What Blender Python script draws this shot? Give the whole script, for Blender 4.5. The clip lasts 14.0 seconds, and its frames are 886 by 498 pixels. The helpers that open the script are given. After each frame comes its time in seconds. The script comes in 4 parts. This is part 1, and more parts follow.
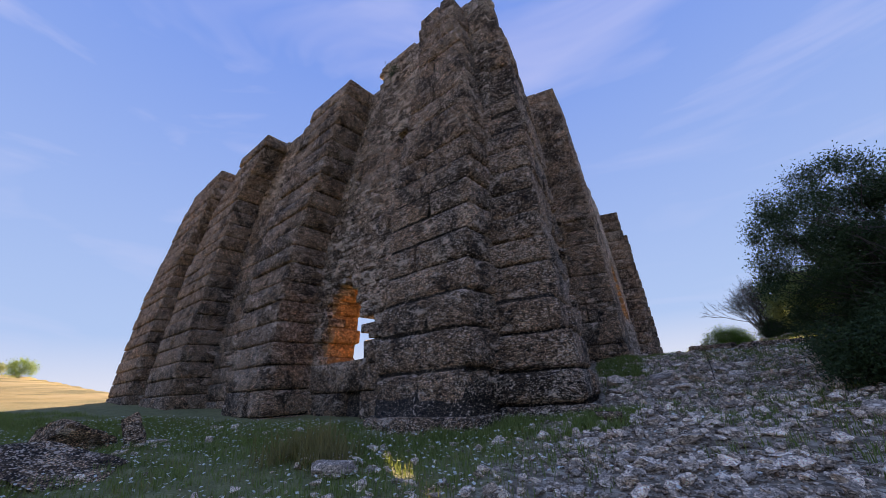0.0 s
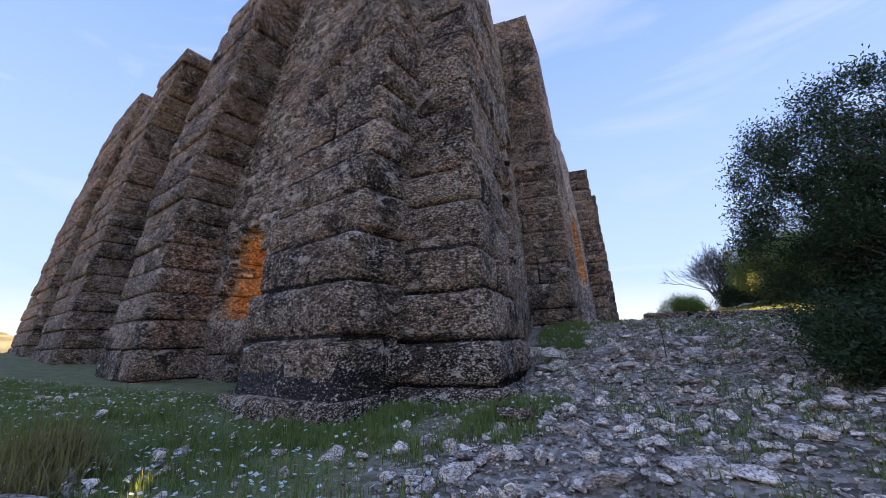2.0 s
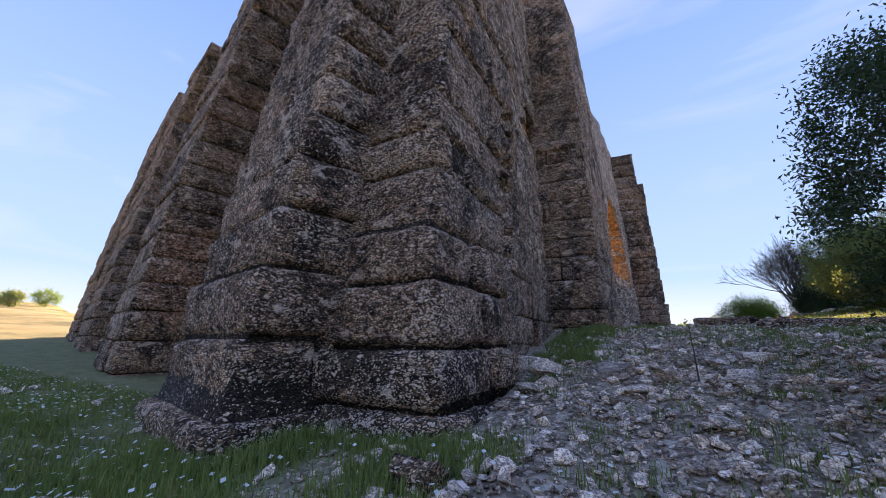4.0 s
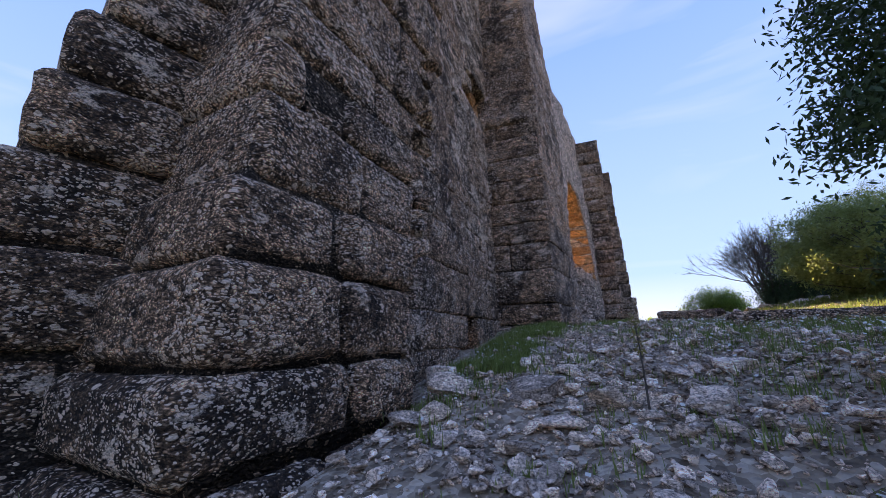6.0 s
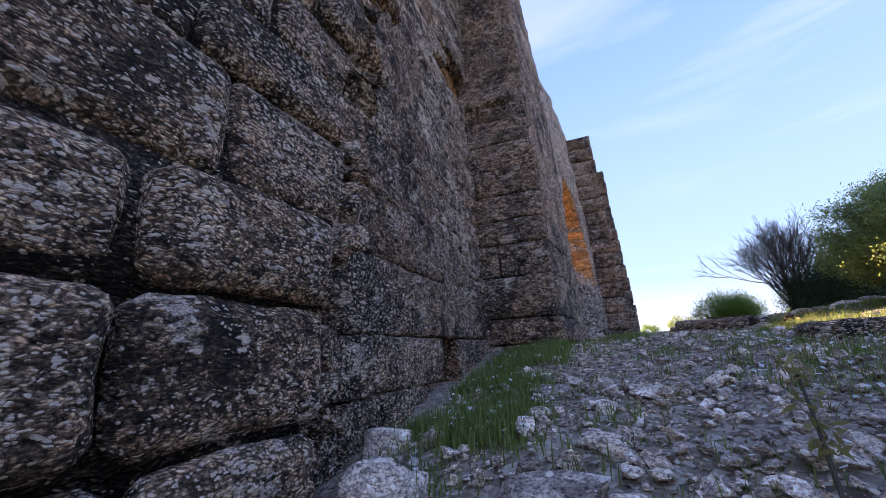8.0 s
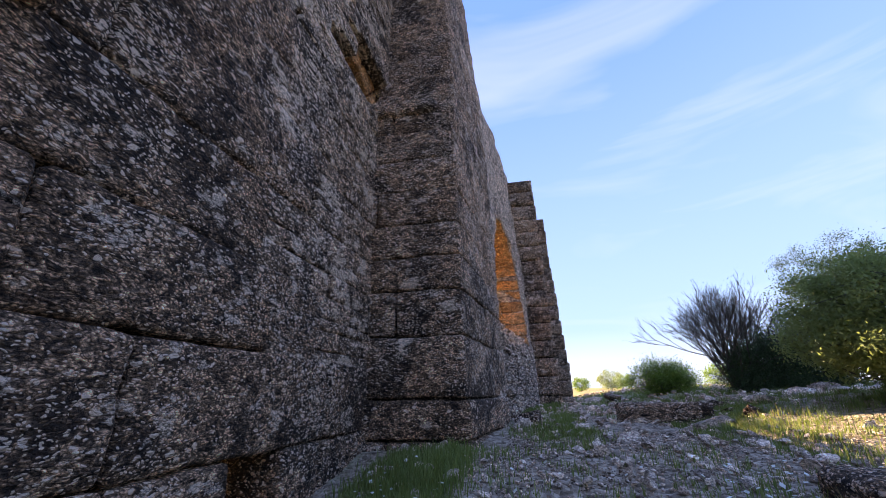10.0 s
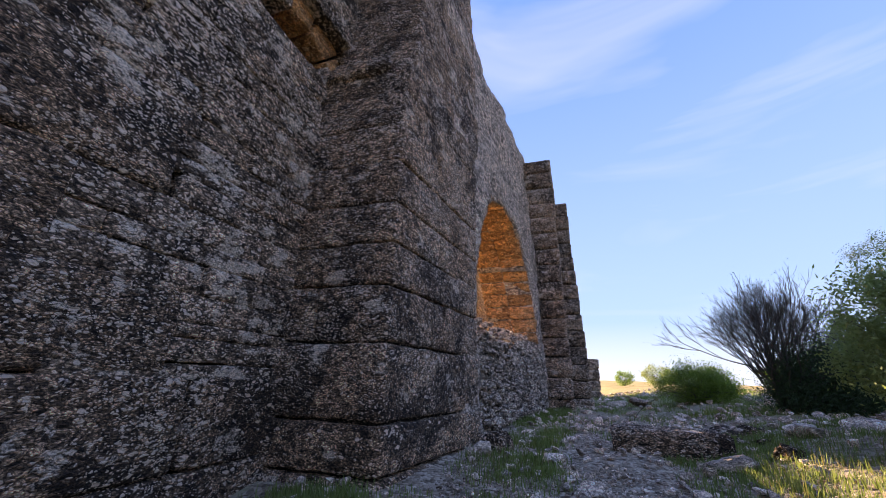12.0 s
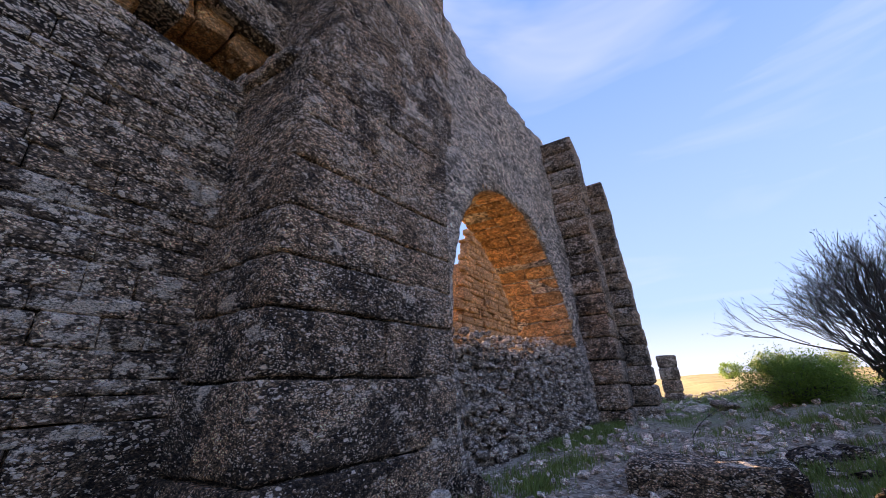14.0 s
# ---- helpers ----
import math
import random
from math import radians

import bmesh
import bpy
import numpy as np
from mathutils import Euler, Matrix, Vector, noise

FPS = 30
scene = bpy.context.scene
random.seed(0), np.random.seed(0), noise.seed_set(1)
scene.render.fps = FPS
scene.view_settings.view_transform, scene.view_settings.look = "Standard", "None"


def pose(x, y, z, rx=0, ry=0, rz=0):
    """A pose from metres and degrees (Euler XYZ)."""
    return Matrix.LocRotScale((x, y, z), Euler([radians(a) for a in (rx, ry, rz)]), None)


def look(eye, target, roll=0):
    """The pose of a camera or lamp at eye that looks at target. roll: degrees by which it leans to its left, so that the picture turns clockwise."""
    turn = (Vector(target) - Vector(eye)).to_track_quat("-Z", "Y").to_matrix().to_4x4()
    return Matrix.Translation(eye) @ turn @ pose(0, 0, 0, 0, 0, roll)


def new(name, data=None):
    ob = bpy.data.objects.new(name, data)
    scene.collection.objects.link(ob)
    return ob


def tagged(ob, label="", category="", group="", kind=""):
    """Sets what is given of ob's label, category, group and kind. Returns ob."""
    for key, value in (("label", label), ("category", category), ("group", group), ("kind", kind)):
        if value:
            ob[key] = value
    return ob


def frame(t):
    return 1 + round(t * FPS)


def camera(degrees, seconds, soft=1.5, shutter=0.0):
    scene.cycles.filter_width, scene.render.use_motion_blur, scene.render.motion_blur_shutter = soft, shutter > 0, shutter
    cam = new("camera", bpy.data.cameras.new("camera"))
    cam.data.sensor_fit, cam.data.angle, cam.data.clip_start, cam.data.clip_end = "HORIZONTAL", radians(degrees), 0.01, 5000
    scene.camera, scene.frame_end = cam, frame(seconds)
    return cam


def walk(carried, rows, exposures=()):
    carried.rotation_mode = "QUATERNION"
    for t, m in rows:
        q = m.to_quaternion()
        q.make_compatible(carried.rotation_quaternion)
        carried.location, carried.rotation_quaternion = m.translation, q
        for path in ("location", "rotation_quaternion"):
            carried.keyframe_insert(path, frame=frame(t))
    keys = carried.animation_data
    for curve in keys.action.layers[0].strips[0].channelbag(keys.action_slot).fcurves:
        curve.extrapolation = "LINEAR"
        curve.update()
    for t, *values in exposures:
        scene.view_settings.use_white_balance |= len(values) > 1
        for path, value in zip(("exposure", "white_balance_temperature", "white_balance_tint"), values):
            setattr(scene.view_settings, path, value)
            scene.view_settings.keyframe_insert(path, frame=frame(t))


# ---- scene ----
cam = camera(100.1, 14.0, 0.7)
PATH = [
    (0, (-0.528, 0.677, 1.358), (-1.236, 2.409, 2.065), -3.5),
    (0.5, (-0.337, 1.233, 1.445), (-1.024, 3.007, 2.063), -3.0),
    (1, (-0.229, 1.751, 1.52), (-0.877, 3.562, 2.067), -2.1),
    (1.5, (-0.199, 2.327, 1.576), (-0.817, 4.161, 2.084), -2.2),
    (2, (-0.063, 2.863, 1.556), (-0.682, 4.7, 2.047), -1.8),
    (2.2, (-0.025, 3.035, 1.564), (-0.646, 4.872, 2.051), -1.6),
    (4.3, (0.7, 4.686, 1.672), (-0.171, 6.421, 2.152), 0.2),
    (4.5, (0.784, 4.859, 1.689), (-0.088, 6.594, 2.167), 0.1),
    (5, (0.933, 5.304, 1.744), (0.097, 7.056, 2.225), 0.2),
    (5.5, (0.965, 5.752, 1.759), (0.184, 7.531, 2.23), -0.6),
    (6, (0.943, 6.208, 1.743), (0.194, 8.002, 2.212), -1.0),
    (6.5, (0.912, 6.592, 1.804), (0.195, 8.402, 2.261), -1.1),
    (7, (0.78, 7.057, 1.83), (0.068, 8.87, 2.285), -2.1),
    (7.2, (0.723, 7.197, 1.826), (0.035, 9.017, 2.288), -2.0),
    (9.3, (0.601, 9.26, 2.179), (-0.119, 10.997, 2.859), -4.5),
    (9.5, (0.649, 9.483, 2.143), (0.043, 11.26, 2.833), -3.4),
    (10, (0.849, 9.954, 2.547), (0.452, 11.775, 3.273), -0.7),
    (10.5, (1.038, 10.199, 2.606), (0.611, 12.027, 3.298), 0.4),
    (11, (1.336, 10.499, 2.893), (0.873, 12.331, 3.548), 2.2),
    (11.5, (1.62, 10.909, 2.888), (1.081, 12.719, 3.544), 2.8),
    (12, (1.898, 11.243, 2.93), (1.278, 13.027, 3.589), 1.8),
    (12.5, (2.209, 11.546, 3.029), (1.536, 13.305, 3.701), 0.2),
    (13, (2.511, 11.994, 3.023), (1.762, 13.714, 3.717), -1.0),
    (13.5, (2.713, 12.337, 3.095), (1.892, 14.022, 3.791), -2.2),
    (14, (3.01, 12.831, 3.131), (2.077, 14.453, 3.837), -2.6),
]
walk(cam, [(t, look(eye, target, roll)) for t, eye, target, roll in PATH],
     [(0.0, 1.8, 7200, 18), (1.5, 2.38, 7150, 18), (5.0, 2.3, 7050, 18), (7.0, 2.5, 6850, 19), (9.5, 2.62, 6850, 19), (10.5, 2.35, 6900, 18), (12.0, 2.3, 6950, 18), (14.0, 2.3, 6950, 18)])

# ---- world, sun, exposure ----
SUN_DIR = Vector((-0.62, 0.785, 0.0)).normalized()
SUN_EL = radians(19.0)
world = bpy.data.worlds.new("sky")
scene.world = world
world.use_nodes = True
wn, wl = world.node_tree.nodes, world.node_tree.links
wn.clear()
sky = wn.new("ShaderNodeTexSky")
sky.sky_type = "NISHITA"
sky.sun_disc = False
sky.sun_elevation = SUN_EL
sky.sun_rotation = math.atan2(SUN_DIR.x, SUN_DIR.y)
sky.altitude = 300.0
sky.air_density, sky.dust_density, sky.ozone_density = 1.0, 0.2, 1.5
bg = wn.new("ShaderNodeBackground")
bg.inputs["Strength"].default_value = 0.15
# thin cirrus veils
wtc = wn.new("ShaderNodeTexCoord")
wmap = wn.new("ShaderNodeMapping")
wmap.inputs["Scale"].default_value = (1.2, 2.6, 7.0)
wmap.inputs["Rotation"].default_value = (0.2, 0.35, 0.5)
wnoise = wn.new("ShaderNodeTexNoise")
wnoise.inputs["Scale"].default_value = 1.3
wnoise.inputs["Detail"].default_value = 4.0
wnoise.inputs["Roughness"].default_value = 0.55
wnoise.inputs["Distortion"].default_value = 0.6
wramp = wn.new("ShaderNodeMapRange")
wramp.inputs["From Min"].default_value = 0.52
wramp.inputs["From Max"].default_value = 0.82
wramp.inputs["To Max"].default_value = 0.35
wmix = wn.new("ShaderNodeMixRGB")
wmix.inputs["Color2"].default_value = (1.35, 1.45, 2.0, 1)
wout = wn.new("ShaderNodeOutputWorld")
wl.new(wtc.outputs["Generated"], wmap.inputs["Vector"])
wl.new(wmap.outputs["Vector"], wnoise.inputs["Vector"])
wl.new(wnoise.outputs["Fac"], wramp.inputs["Value"])
wl.new(wramp.outputs["Result"], wmix.inputs["Fac"])
whue = wn.new("ShaderNodeHueSaturation")
whue.inputs["Hue"].default_value = 0.512
whue.inputs["Saturation"].default_value = 1.12
wl.new(sky.outputs["Color"], whue.inputs["Color"])
wcap = wn.new("ShaderNodeMixRGB")  # the glare along the horizon stays within the haze's own brightness
wcap.blend_type = "DARKEN"
wcap.inputs["Fac"].default_value = 1.0
wsep = wn.new("ShaderNodeSeparateXYZ")
wl.new(wtc.outputs["Generated"], wsep.inputs["Vector"])
wgrad = wn.new("ShaderNodeValToRGB")
wgrad.color_ramp.elements[0].position, wgrad.color_ramp.elements[0].color = 0.14, (0.76, 1.14, 1.82, 1)
wgrad.color_ramp.elements[1].position, wgrad.color_ramp.elements[1].color = 0.75, (0.33, 0.65, 1.70, 1)
wglow = wgrad.color_ramp.elements.new(0.0)
wglow.color = (1.45, 1.60, 1.85, 1)
wl.new(wsep.outputs["Z"], wgrad.inputs["Fac"])
wl.new(wgrad.outputs["Color"], wcap.inputs["Color2"])
wl.new(whue.outputs["Color"], wcap.inputs["Color1"])
wl.new(wcap.outputs["Color"], wmix.inputs["Color1"])
wl.new(wmix.outputs["Color"], bg.inputs["Color"])
wl.new(bg.outputs["Background"], wout.inputs["Surface"])

sun_data = bpy.data.lights.new("sun", "SUN")
sun_data.energy, sun_data.angle, sun_data.color = 4.0, radians(0.6), (1.0, 0.80, 0.55)
sun = new("sun", sun_data)
sun_vec = Vector((SUN_DIR.x * math.cos(SUN_EL), SUN_DIR.y * math.cos(SUN_EL), math.sin(SUN_EL)))
sun.matrix_world = look(sun_vec * 80, (0, 0, 0))


# ---- materials ----
def ramp_node(nodes, stops):
    node = nodes.new("ShaderNodeValToRGB")
    els = node.color_ramp.elements
    while len(els) < len(stops):
        els.new(0.5)
    for e, (p, c) in zip(els, stops):
        e.position, e.color = p, (*c, 1) if len(c) == 3 else c
    return node


def noise_node(nodes, links, vec, scale, detail=4.0, rough=0.55, dist=0.0):
    node = nodes.new("ShaderNodeTexNoise")
    node.inputs["Scale"].default_value = scale
    node.inputs["Detail"].default_value = detail
    node.inputs["Roughness"].default_value = rough
    node.inputs["Distortion"].default_value = dist
    links.new(vec, node.inputs["Vector"])
    return node.outputs["Fac"]


def mix_col(nodes, links, fac, a, b, mode="MIX"):
    node = nodes.new("ShaderNodeMixRGB")
    node.blend_type = mode
    for sock, v in (("Fac", fac), ("Color1", a), ("Color2", b)):
        if isinstance(v, (int, float)):
            node.inputs[sock].default_value = v
        elif isinstance(v, tuple):
            node.inputs[sock].default_value = (*v, 1)
        else:
            links.new(v, node.inputs[sock])
    return node.outputs["Color"]


def span(nodes, links, val, lo, hi, a=0.0, b=1.0):
    node = nodes.new("ShaderNodeMapRange")
    node.inputs["From Min"].default_value, node.inputs["From Max"].default_value = lo, hi
    node.inputs["To Min"].default_value, node.inputs["To Max"].default_value = a, b
    links.new(val, node.inputs["Value"])
    return node.outputs["Result"]


def calc(nodes, links, op, a, b):
    node = nodes.new("ShaderNodeMath")
    node.operation = op
    for i, v in enumerate((a, b)):
        if isinstance(v, (int, float)):
            node.inputs[i].default_value = v
        else:
            links.new(v, node.inputs[i])
    return node.outputs[0]


def material(name, rough=0.9):
    m = bpy.data.materials.new(name)
    m.use_nodes = True
    nodes, links = m.node_tree.nodes, m.node_tree.links
    bsdf = nodes["Principled BSDF"]
    bsdf.inputs["Roughness"].default_value = rough
    bsdf.inputs["Specular IOR Level"].default_value = 0.25
    pos = nodes.new("ShaderNodeNewGeometry").outputs["Position"]
    return m, nodes, links, bsdf, pos


def stone_material(name, dark, mid, light, lichen, flecks=0.5, blotch=0.5, pebble=15.0, vary=0.7, bump=0.035, crust=0.6, crust_col=(0.014, 0.011, 0.009), pit_shade=0.85, clasts=0.0, tones=(0.72, 1.3)):
    """Rough conglomerate: pebbles in a matrix, dark crust in patches, pale lichen flecks and blotches."""
    m, nodes, links, bsdf, pos = material(name)
    info = nodes.new("ShaderNodeObjectInfo").outputs["Random"]
    isl = nodes.new("ShaderNodeNewGeometry").outputs["Random Per Island"]
    rnd = calc(nodes, links, "FRACT", calc(nodes, links, "ADD", calc(nodes, links, "MULTIPLY", info, 7.3), isl), 0.0)
    # bedding: everything is a little flatter than wide
    bed = nodes.new("ShaderNodeVectorMath")
    bed.operation = "MULTIPLY"
    bed.inputs[1].default_value = (1.0, 1.0, 1.7)
    links.new(pos, bed.inputs[0])
    flat = bed.outputs["Vector"]
    warp = nodes.new("ShaderNodeVectorMath")
    warp.operation = "MULTIPLY_ADD"
    wtex = nodes.new("ShaderNodeTexNoise")
    wtex.inputs["Scale"].default_value = 11.0
    wtex.inputs["Detail"].default_value = 3.0
    links.new(flat, wtex.inputs["Vector"])
    links.new(wtex.outputs["Color"], warp.inputs[0])
    warp.inputs[1].default_value = (0.09, 0.09, 0.09)
    links.new(flat, warp.inputs[2])
    vec = warp.outputs["Vector"]

    def voronoi(scale):
        node = nodes.new("ShaderNodeTexVoronoi")
        node.inputs["Scale"].default_value = scale
        links.new(vec, node.inputs["Vector"])
        s = nodes.new("ShaderNodeSeparateColor")
        links.new(node.outputs["Color"], s.inputs["Color"])
        return node.outputs["Distance"], s.outputs["Red"], s.outputs["Green"]

    big = noise_node(nodes, links, pos, 0.8, 5, 0.6)
    med = noise_node(nodes, links, flat, 4.5, 7, 0.7)
    fine = noise_node(nodes, links, flat, 48.0, 4, 0.75)
    base = ramp_node(nodes, [(0.3, dark), (0.5, mid), (0.72, light)])
    links.new(calc(nodes, links, "ADD", calc(nodes, links, "MULTIPLY", big, 0.4), calc(nodes, links, "MULTIPLY", med, 0.6)), base.inputs["Fac"])
    d1, r1, g1 = voronoi(pebble)
    d2, r2, g2 = voronoi(pebble * 2.6)
    col = mix_col(nodes, links, vary, base.outputs["Color"], span(nodes, links, r1, 0, 1, 0.3, 1.7), "MULTIPLY")
    col = mix_col(nodes, links, vary * 0.8, col, span(nodes, links, r2, 0, 1, 0.2, 1.85), "MULTIPLY")
    col = mix_col(nodes, links, 0.8, col, span(nodes, links, rnd, 0, 1, *tones), "MULTIPLY")
    col = mix_col(nodes, links, 0.85, col, span(nodes, links, fine, 0.36, 0.64, 0.08, 2.35), "MULTIPLY")
    # dark matrix between the pebbles, with the shade of its hollows painted in
    col = mix_col(nodes, links, pit_shade, col, span(nodes, links, calc(nodes, links, "ADD", d2, calc(nodes, links, "MULTIPLY", fine, 0.25)), 0.42, 0.74, 1.25, 0.15), "MULTIPLY")
    # crust in patches
    cr = noise_node(nodes, links, pos, 0.8, 9, 0.72, 0.4)
    crm = calc(nodes, links, "MULTIPLY", span(nodes, links, cr, 0.48, 0.56), crust)
    col = mix_col(nodes, links, calc(nodes, links, "MULTIPLY", crm, span(nodes, links, fine, 0.3, 0.6, 0.55, 1.0)), col, crust_col)
    # lichen flecks: single pale cells of the two sizes
    where = noise_node(nodes, links, pos, 1.1, 6, 0.7)
    thick = span(nodes, links, where, 0.42, 0.62, -0.04, 0.36 * flecks)
    for d, g, k, low in ((d1, g1, 0.40, 0.91), (d2, g2, 0.50, 0.865)):
        pick = span(nodes, links, calc(nodes, links, "ADD", g, thick), low, low + 0.02)
        near = span(nodes, links, calc(nodes, links, "ADD", d, calc(nodes, links, "MULTIPLY", fine, 0.2)), k + 0.05, k)
        col = mix_col(nodes, links, calc(nodes, links, "MULTIPLY", calc(nodes, links, "MULTIPLY", pick, near), 0.85), col, lichen)
    # single pale clasts, clear of the matrix
    d3, r3, g3 = voronoi(pebble * 0.62)
    worn = calc(nodes, links, "ADD", d3, calc(nodes, links, "MULTIPLY", fine, 0.35))
    shape = span(nodes, links, calc(nodes, links, "SUBTRACT", worn, calc(nodes, links, "MULTIPLY", r3, 0.16)), 0.34, 0.30)
    pick = span(nodes, links, calc(nodes, links, "ADD", g3, calc(nodes, links, "MULTIPLY", thick, 0.5)), 0.80, 0.81)
    col = mix_col(nodes, links, calc(nodes, links, "MULTIPLY", calc(nodes, links, "MULTIPLY", pick, shape), min(1.0, clasts)), col, mix_col(nodes, links, r3, light, lichen))
    # broad lichen blotches with ragged edges
    bl = noise_node(nodes, links, flat, 2.6, 9, 0.72, 0.2)
    blm = calc(nodes, links, "MULTIPLY", span(nodes, links, bl, 0.635 - 0.12 * blotch, 0.675 - 0.12 * blotch), span(nodes, links, fine, 0.38, 0.55, 0.1, 0.9))
    col = mix_col(nodes, links, blm, col, lichen)
    # even warm tint on all the stone that offsets the blue skylight
    col = mix_col(nodes, links, 1.0, col, (1.15, 1.0, 0.89), "MULTIPLY")
    links.new(col, bsdf.inputs["Base Color"])
    h = calc(nodes, links, "MULTIPLY", span(nodes, links, d1, 0.0, 0.6, 1.0, 0.0), 0.8)
    h = calc(nodes, links, "ADD", h, calc(nodes, links, "MULTIPLY", med, 2.0))
    h = calc(nodes, links, "ADD", h, calc(nodes, links, "MULTIPLY", span(nodes, links, d2, 0.0, 0.6, 1.0, 0.0), 0.45))
    h = calc(nodes, links, "ADD", h, calc(nodes, links, "MULTIPLY", fine, 0.5))
    bp = nodes.new("ShaderNodeBump")
    bp.inputs["Strength"].default_value = 1.0
    bp.inputs["Distance"].default_value = bump
    links.new(h, bp.inputs["Height"])
    links.new(bp.outputs["Normal"], bsdf.inputs["Normal"])
    return m


LICHEN = (0.88, 0.80, 0.69)
STONE = stone_material("weathered_conglomerate", (0.09, 0.061, 0.041), (0.42, 0.298, 0.198), (0.84, 0.66, 0.48), LICHEN, 1.5, 0.5, vary=1.0, crust=0.93, bump=0.055, clasts=0.9)
RUBBLE = stone_material("pale_rubble_masonry", (0.13, 0.097, 0.068), (0.43, 0.33, 0.24), (0.78, 0.63, 0.49), (0.86, 0.79, 0.68), 1.8, 0.8, 11.0, 0.9, 0.045, 0.8, tones=(0.5, 1.4))
COBBLE = stone_material("grey_rubble_infill", (0.22, 0.18, 0.14), (0.54, 0.465, 0.385), (0.82, 0.74, 0.64), (0.86, 0.80, 0.72), 1.6, 0.6, 7.0, 0.9, 0.08, 0.5, pit_shade=0.5)
# ochre stone made more orange, standing in for light bounced inside the ruin
WARM = stone_material("ochre_stone_with_bounce", (0.27, 0.145, 0.065), (0.50, 0.29, 0.135), (0.72, 0.46, 0.25), (0.74, 0.56, 0.36), 0.6, 0.3, 9.0, 0.6, 0.05, 0.35, (0.2, 0.1, 0.04), pit_shade=0.25)
ROCK = stone_material("pale_limestone", (0.33, 0.28, 0.225), (0.60, 0.53, 0.45), (0.86, 0.79, 0.70), (0.86, 0.82, 0.74), 0.3, 0.2, 8.0, 0.35, 0.02, 0.3, (0.12, 0.11, 0.10), pit_shade=0.25, tones=(0.4, 1.5))
GRAVEL = stone_material("grey_brown_gravel", (0.20, 0.155, 0.115), (0.46, 0.375, 0.295), (0.76, 0.67, 0.56), (0.7, 0.67, 0.62), 0.6, 0.5, 8.0, 0.5, 0.015, 0.5, pit_shade=0.25, tones=(0.4, 1.6))
CORE = stone_material("dark_mortar_core", (0.05, 0.042, 0.035), (0.10, 0.085, 0.07), (0.16, 0.14, 0.115), LICHEN, 0.2, 0.1)


def ground_material():
    m, nodes, links, bsdf, pos = material("stony_ground_with_grass", 0.95)
    big = noise_node(nodes, links, pos, 0.45, 5, 0.6)
    med = noise_node(nodes, links, pos, 3.0, 6, 0.7)
    fine = noise_node(nodes, links, pos, 38.0, 4, 0.7)
    vor = nodes.new("ShaderNodeTexVoronoi")
    vor.inputs["Scale"].default_value = 20.0
    links.new(pos, vor.inputs["Vector"])
    sep = nodes.new("ShaderNodeSeparateColor")
    links.new(vor.outputs["Color"], sep.inputs["Color"])
    soil = ramp_node(nodes, [(0.25, (0.13, 0.095, 0.062)), (0.5, (0.36, 0.275, 0.19)), (0.75, (0.62, 0.51, 0.385))])
    links.new(calc(nodes, links, "ADD", calc(nodes, links, "MULTIPLY", med, 0.55), calc(nodes, links, "MULTIPLY", sep.outputs["Red"], 0.42)), soil.inputs["Fac"])
    grass = ramp_node(nodes, [(0.3, (0.09, 0.092, 0.036)), (0.55, (0.25, 0.24, 0.10)), (0.8, (0.50, 0.43, 0.26))])
    links.new(calc(nodes, links, "ADD", calc(nodes, links, "MULTIPLY", med, 0.5), calc(nodes, links, "MULTIPLY", fine, 0.5)), grass.inputs["Fac"])
    xyz = nodes.new("ShaderNodeSeparateXYZ")
    links.new(pos, xyz.inputs["Vector"])
    # grass grows on the open field to the west and away from the trodden rubble
    west = span(nodes, links, xyz.outputs["X"], -0.6, -3.2)
    away = span(nodes, links, xyz.outputs["Y"], 20.0, 32.0)
    east = span(nodes, links, xyz.outputs["X"], 3.4, 7.0)
    cover = calc(nodes, links, "MAXIMUM", calc(nodes, links, "MAXIMUM", west, away), calc(nodes, links, "MULTIPLY", east, 0.7))
    cover = calc(nodes, links, "ADD", calc(nodes, links, "MULTIPLY", cover, 0.55), calc(nodes, links, "MULTIPLY", calc(nodes, links, "ADD", big, med), 0.42))
    mask = span(nodes, links, cover, 0.55, 0.72)
    col = mix_col(nodes, links, mask, soil.outputs["Color"], grass.outputs["Color"])
    far = span(nodes, links, xyz.outputs["Y"], 33.0, 52.0)
    far = calc(nodes, links, "MAXIMUM", far, span(nodes, links, xyz.outputs["X"], -22.0, -34.0))
    dry = ramp_node(nodes, [(0.35, (0.15, 0.13, 0.04)), (0.5, (0.36, 0.27, 0.10)), (0.7, (0.48, 0.36, 0.16))])
    links.new(noise_node(nodes, links, pos, 0.12, 5, 0.65), dry.inputs["Fac"])
    col = mix_col(nodes, links, far, col, dry.outputs["Color"])
    links.new(col, bsdf.inputs["Base Color"])
    bp = nodes.new("ShaderNodeBump")
    bp.inputs["Distance"].default_value = 0.03
    h = calc(nodes, links, "ADD", calc(nodes, links, "MULTIPLY", fine, 0.5), calc(nodes, links, "MULTIPLY", span(nodes, links, vor.outputs["Distance"], 0, 0.6, 1, 0), 0.8))
    links.new(h, bp.inputs["Height"])
    links.new(bp.outputs["Normal"], bsdf.inputs["Normal"])
    return m


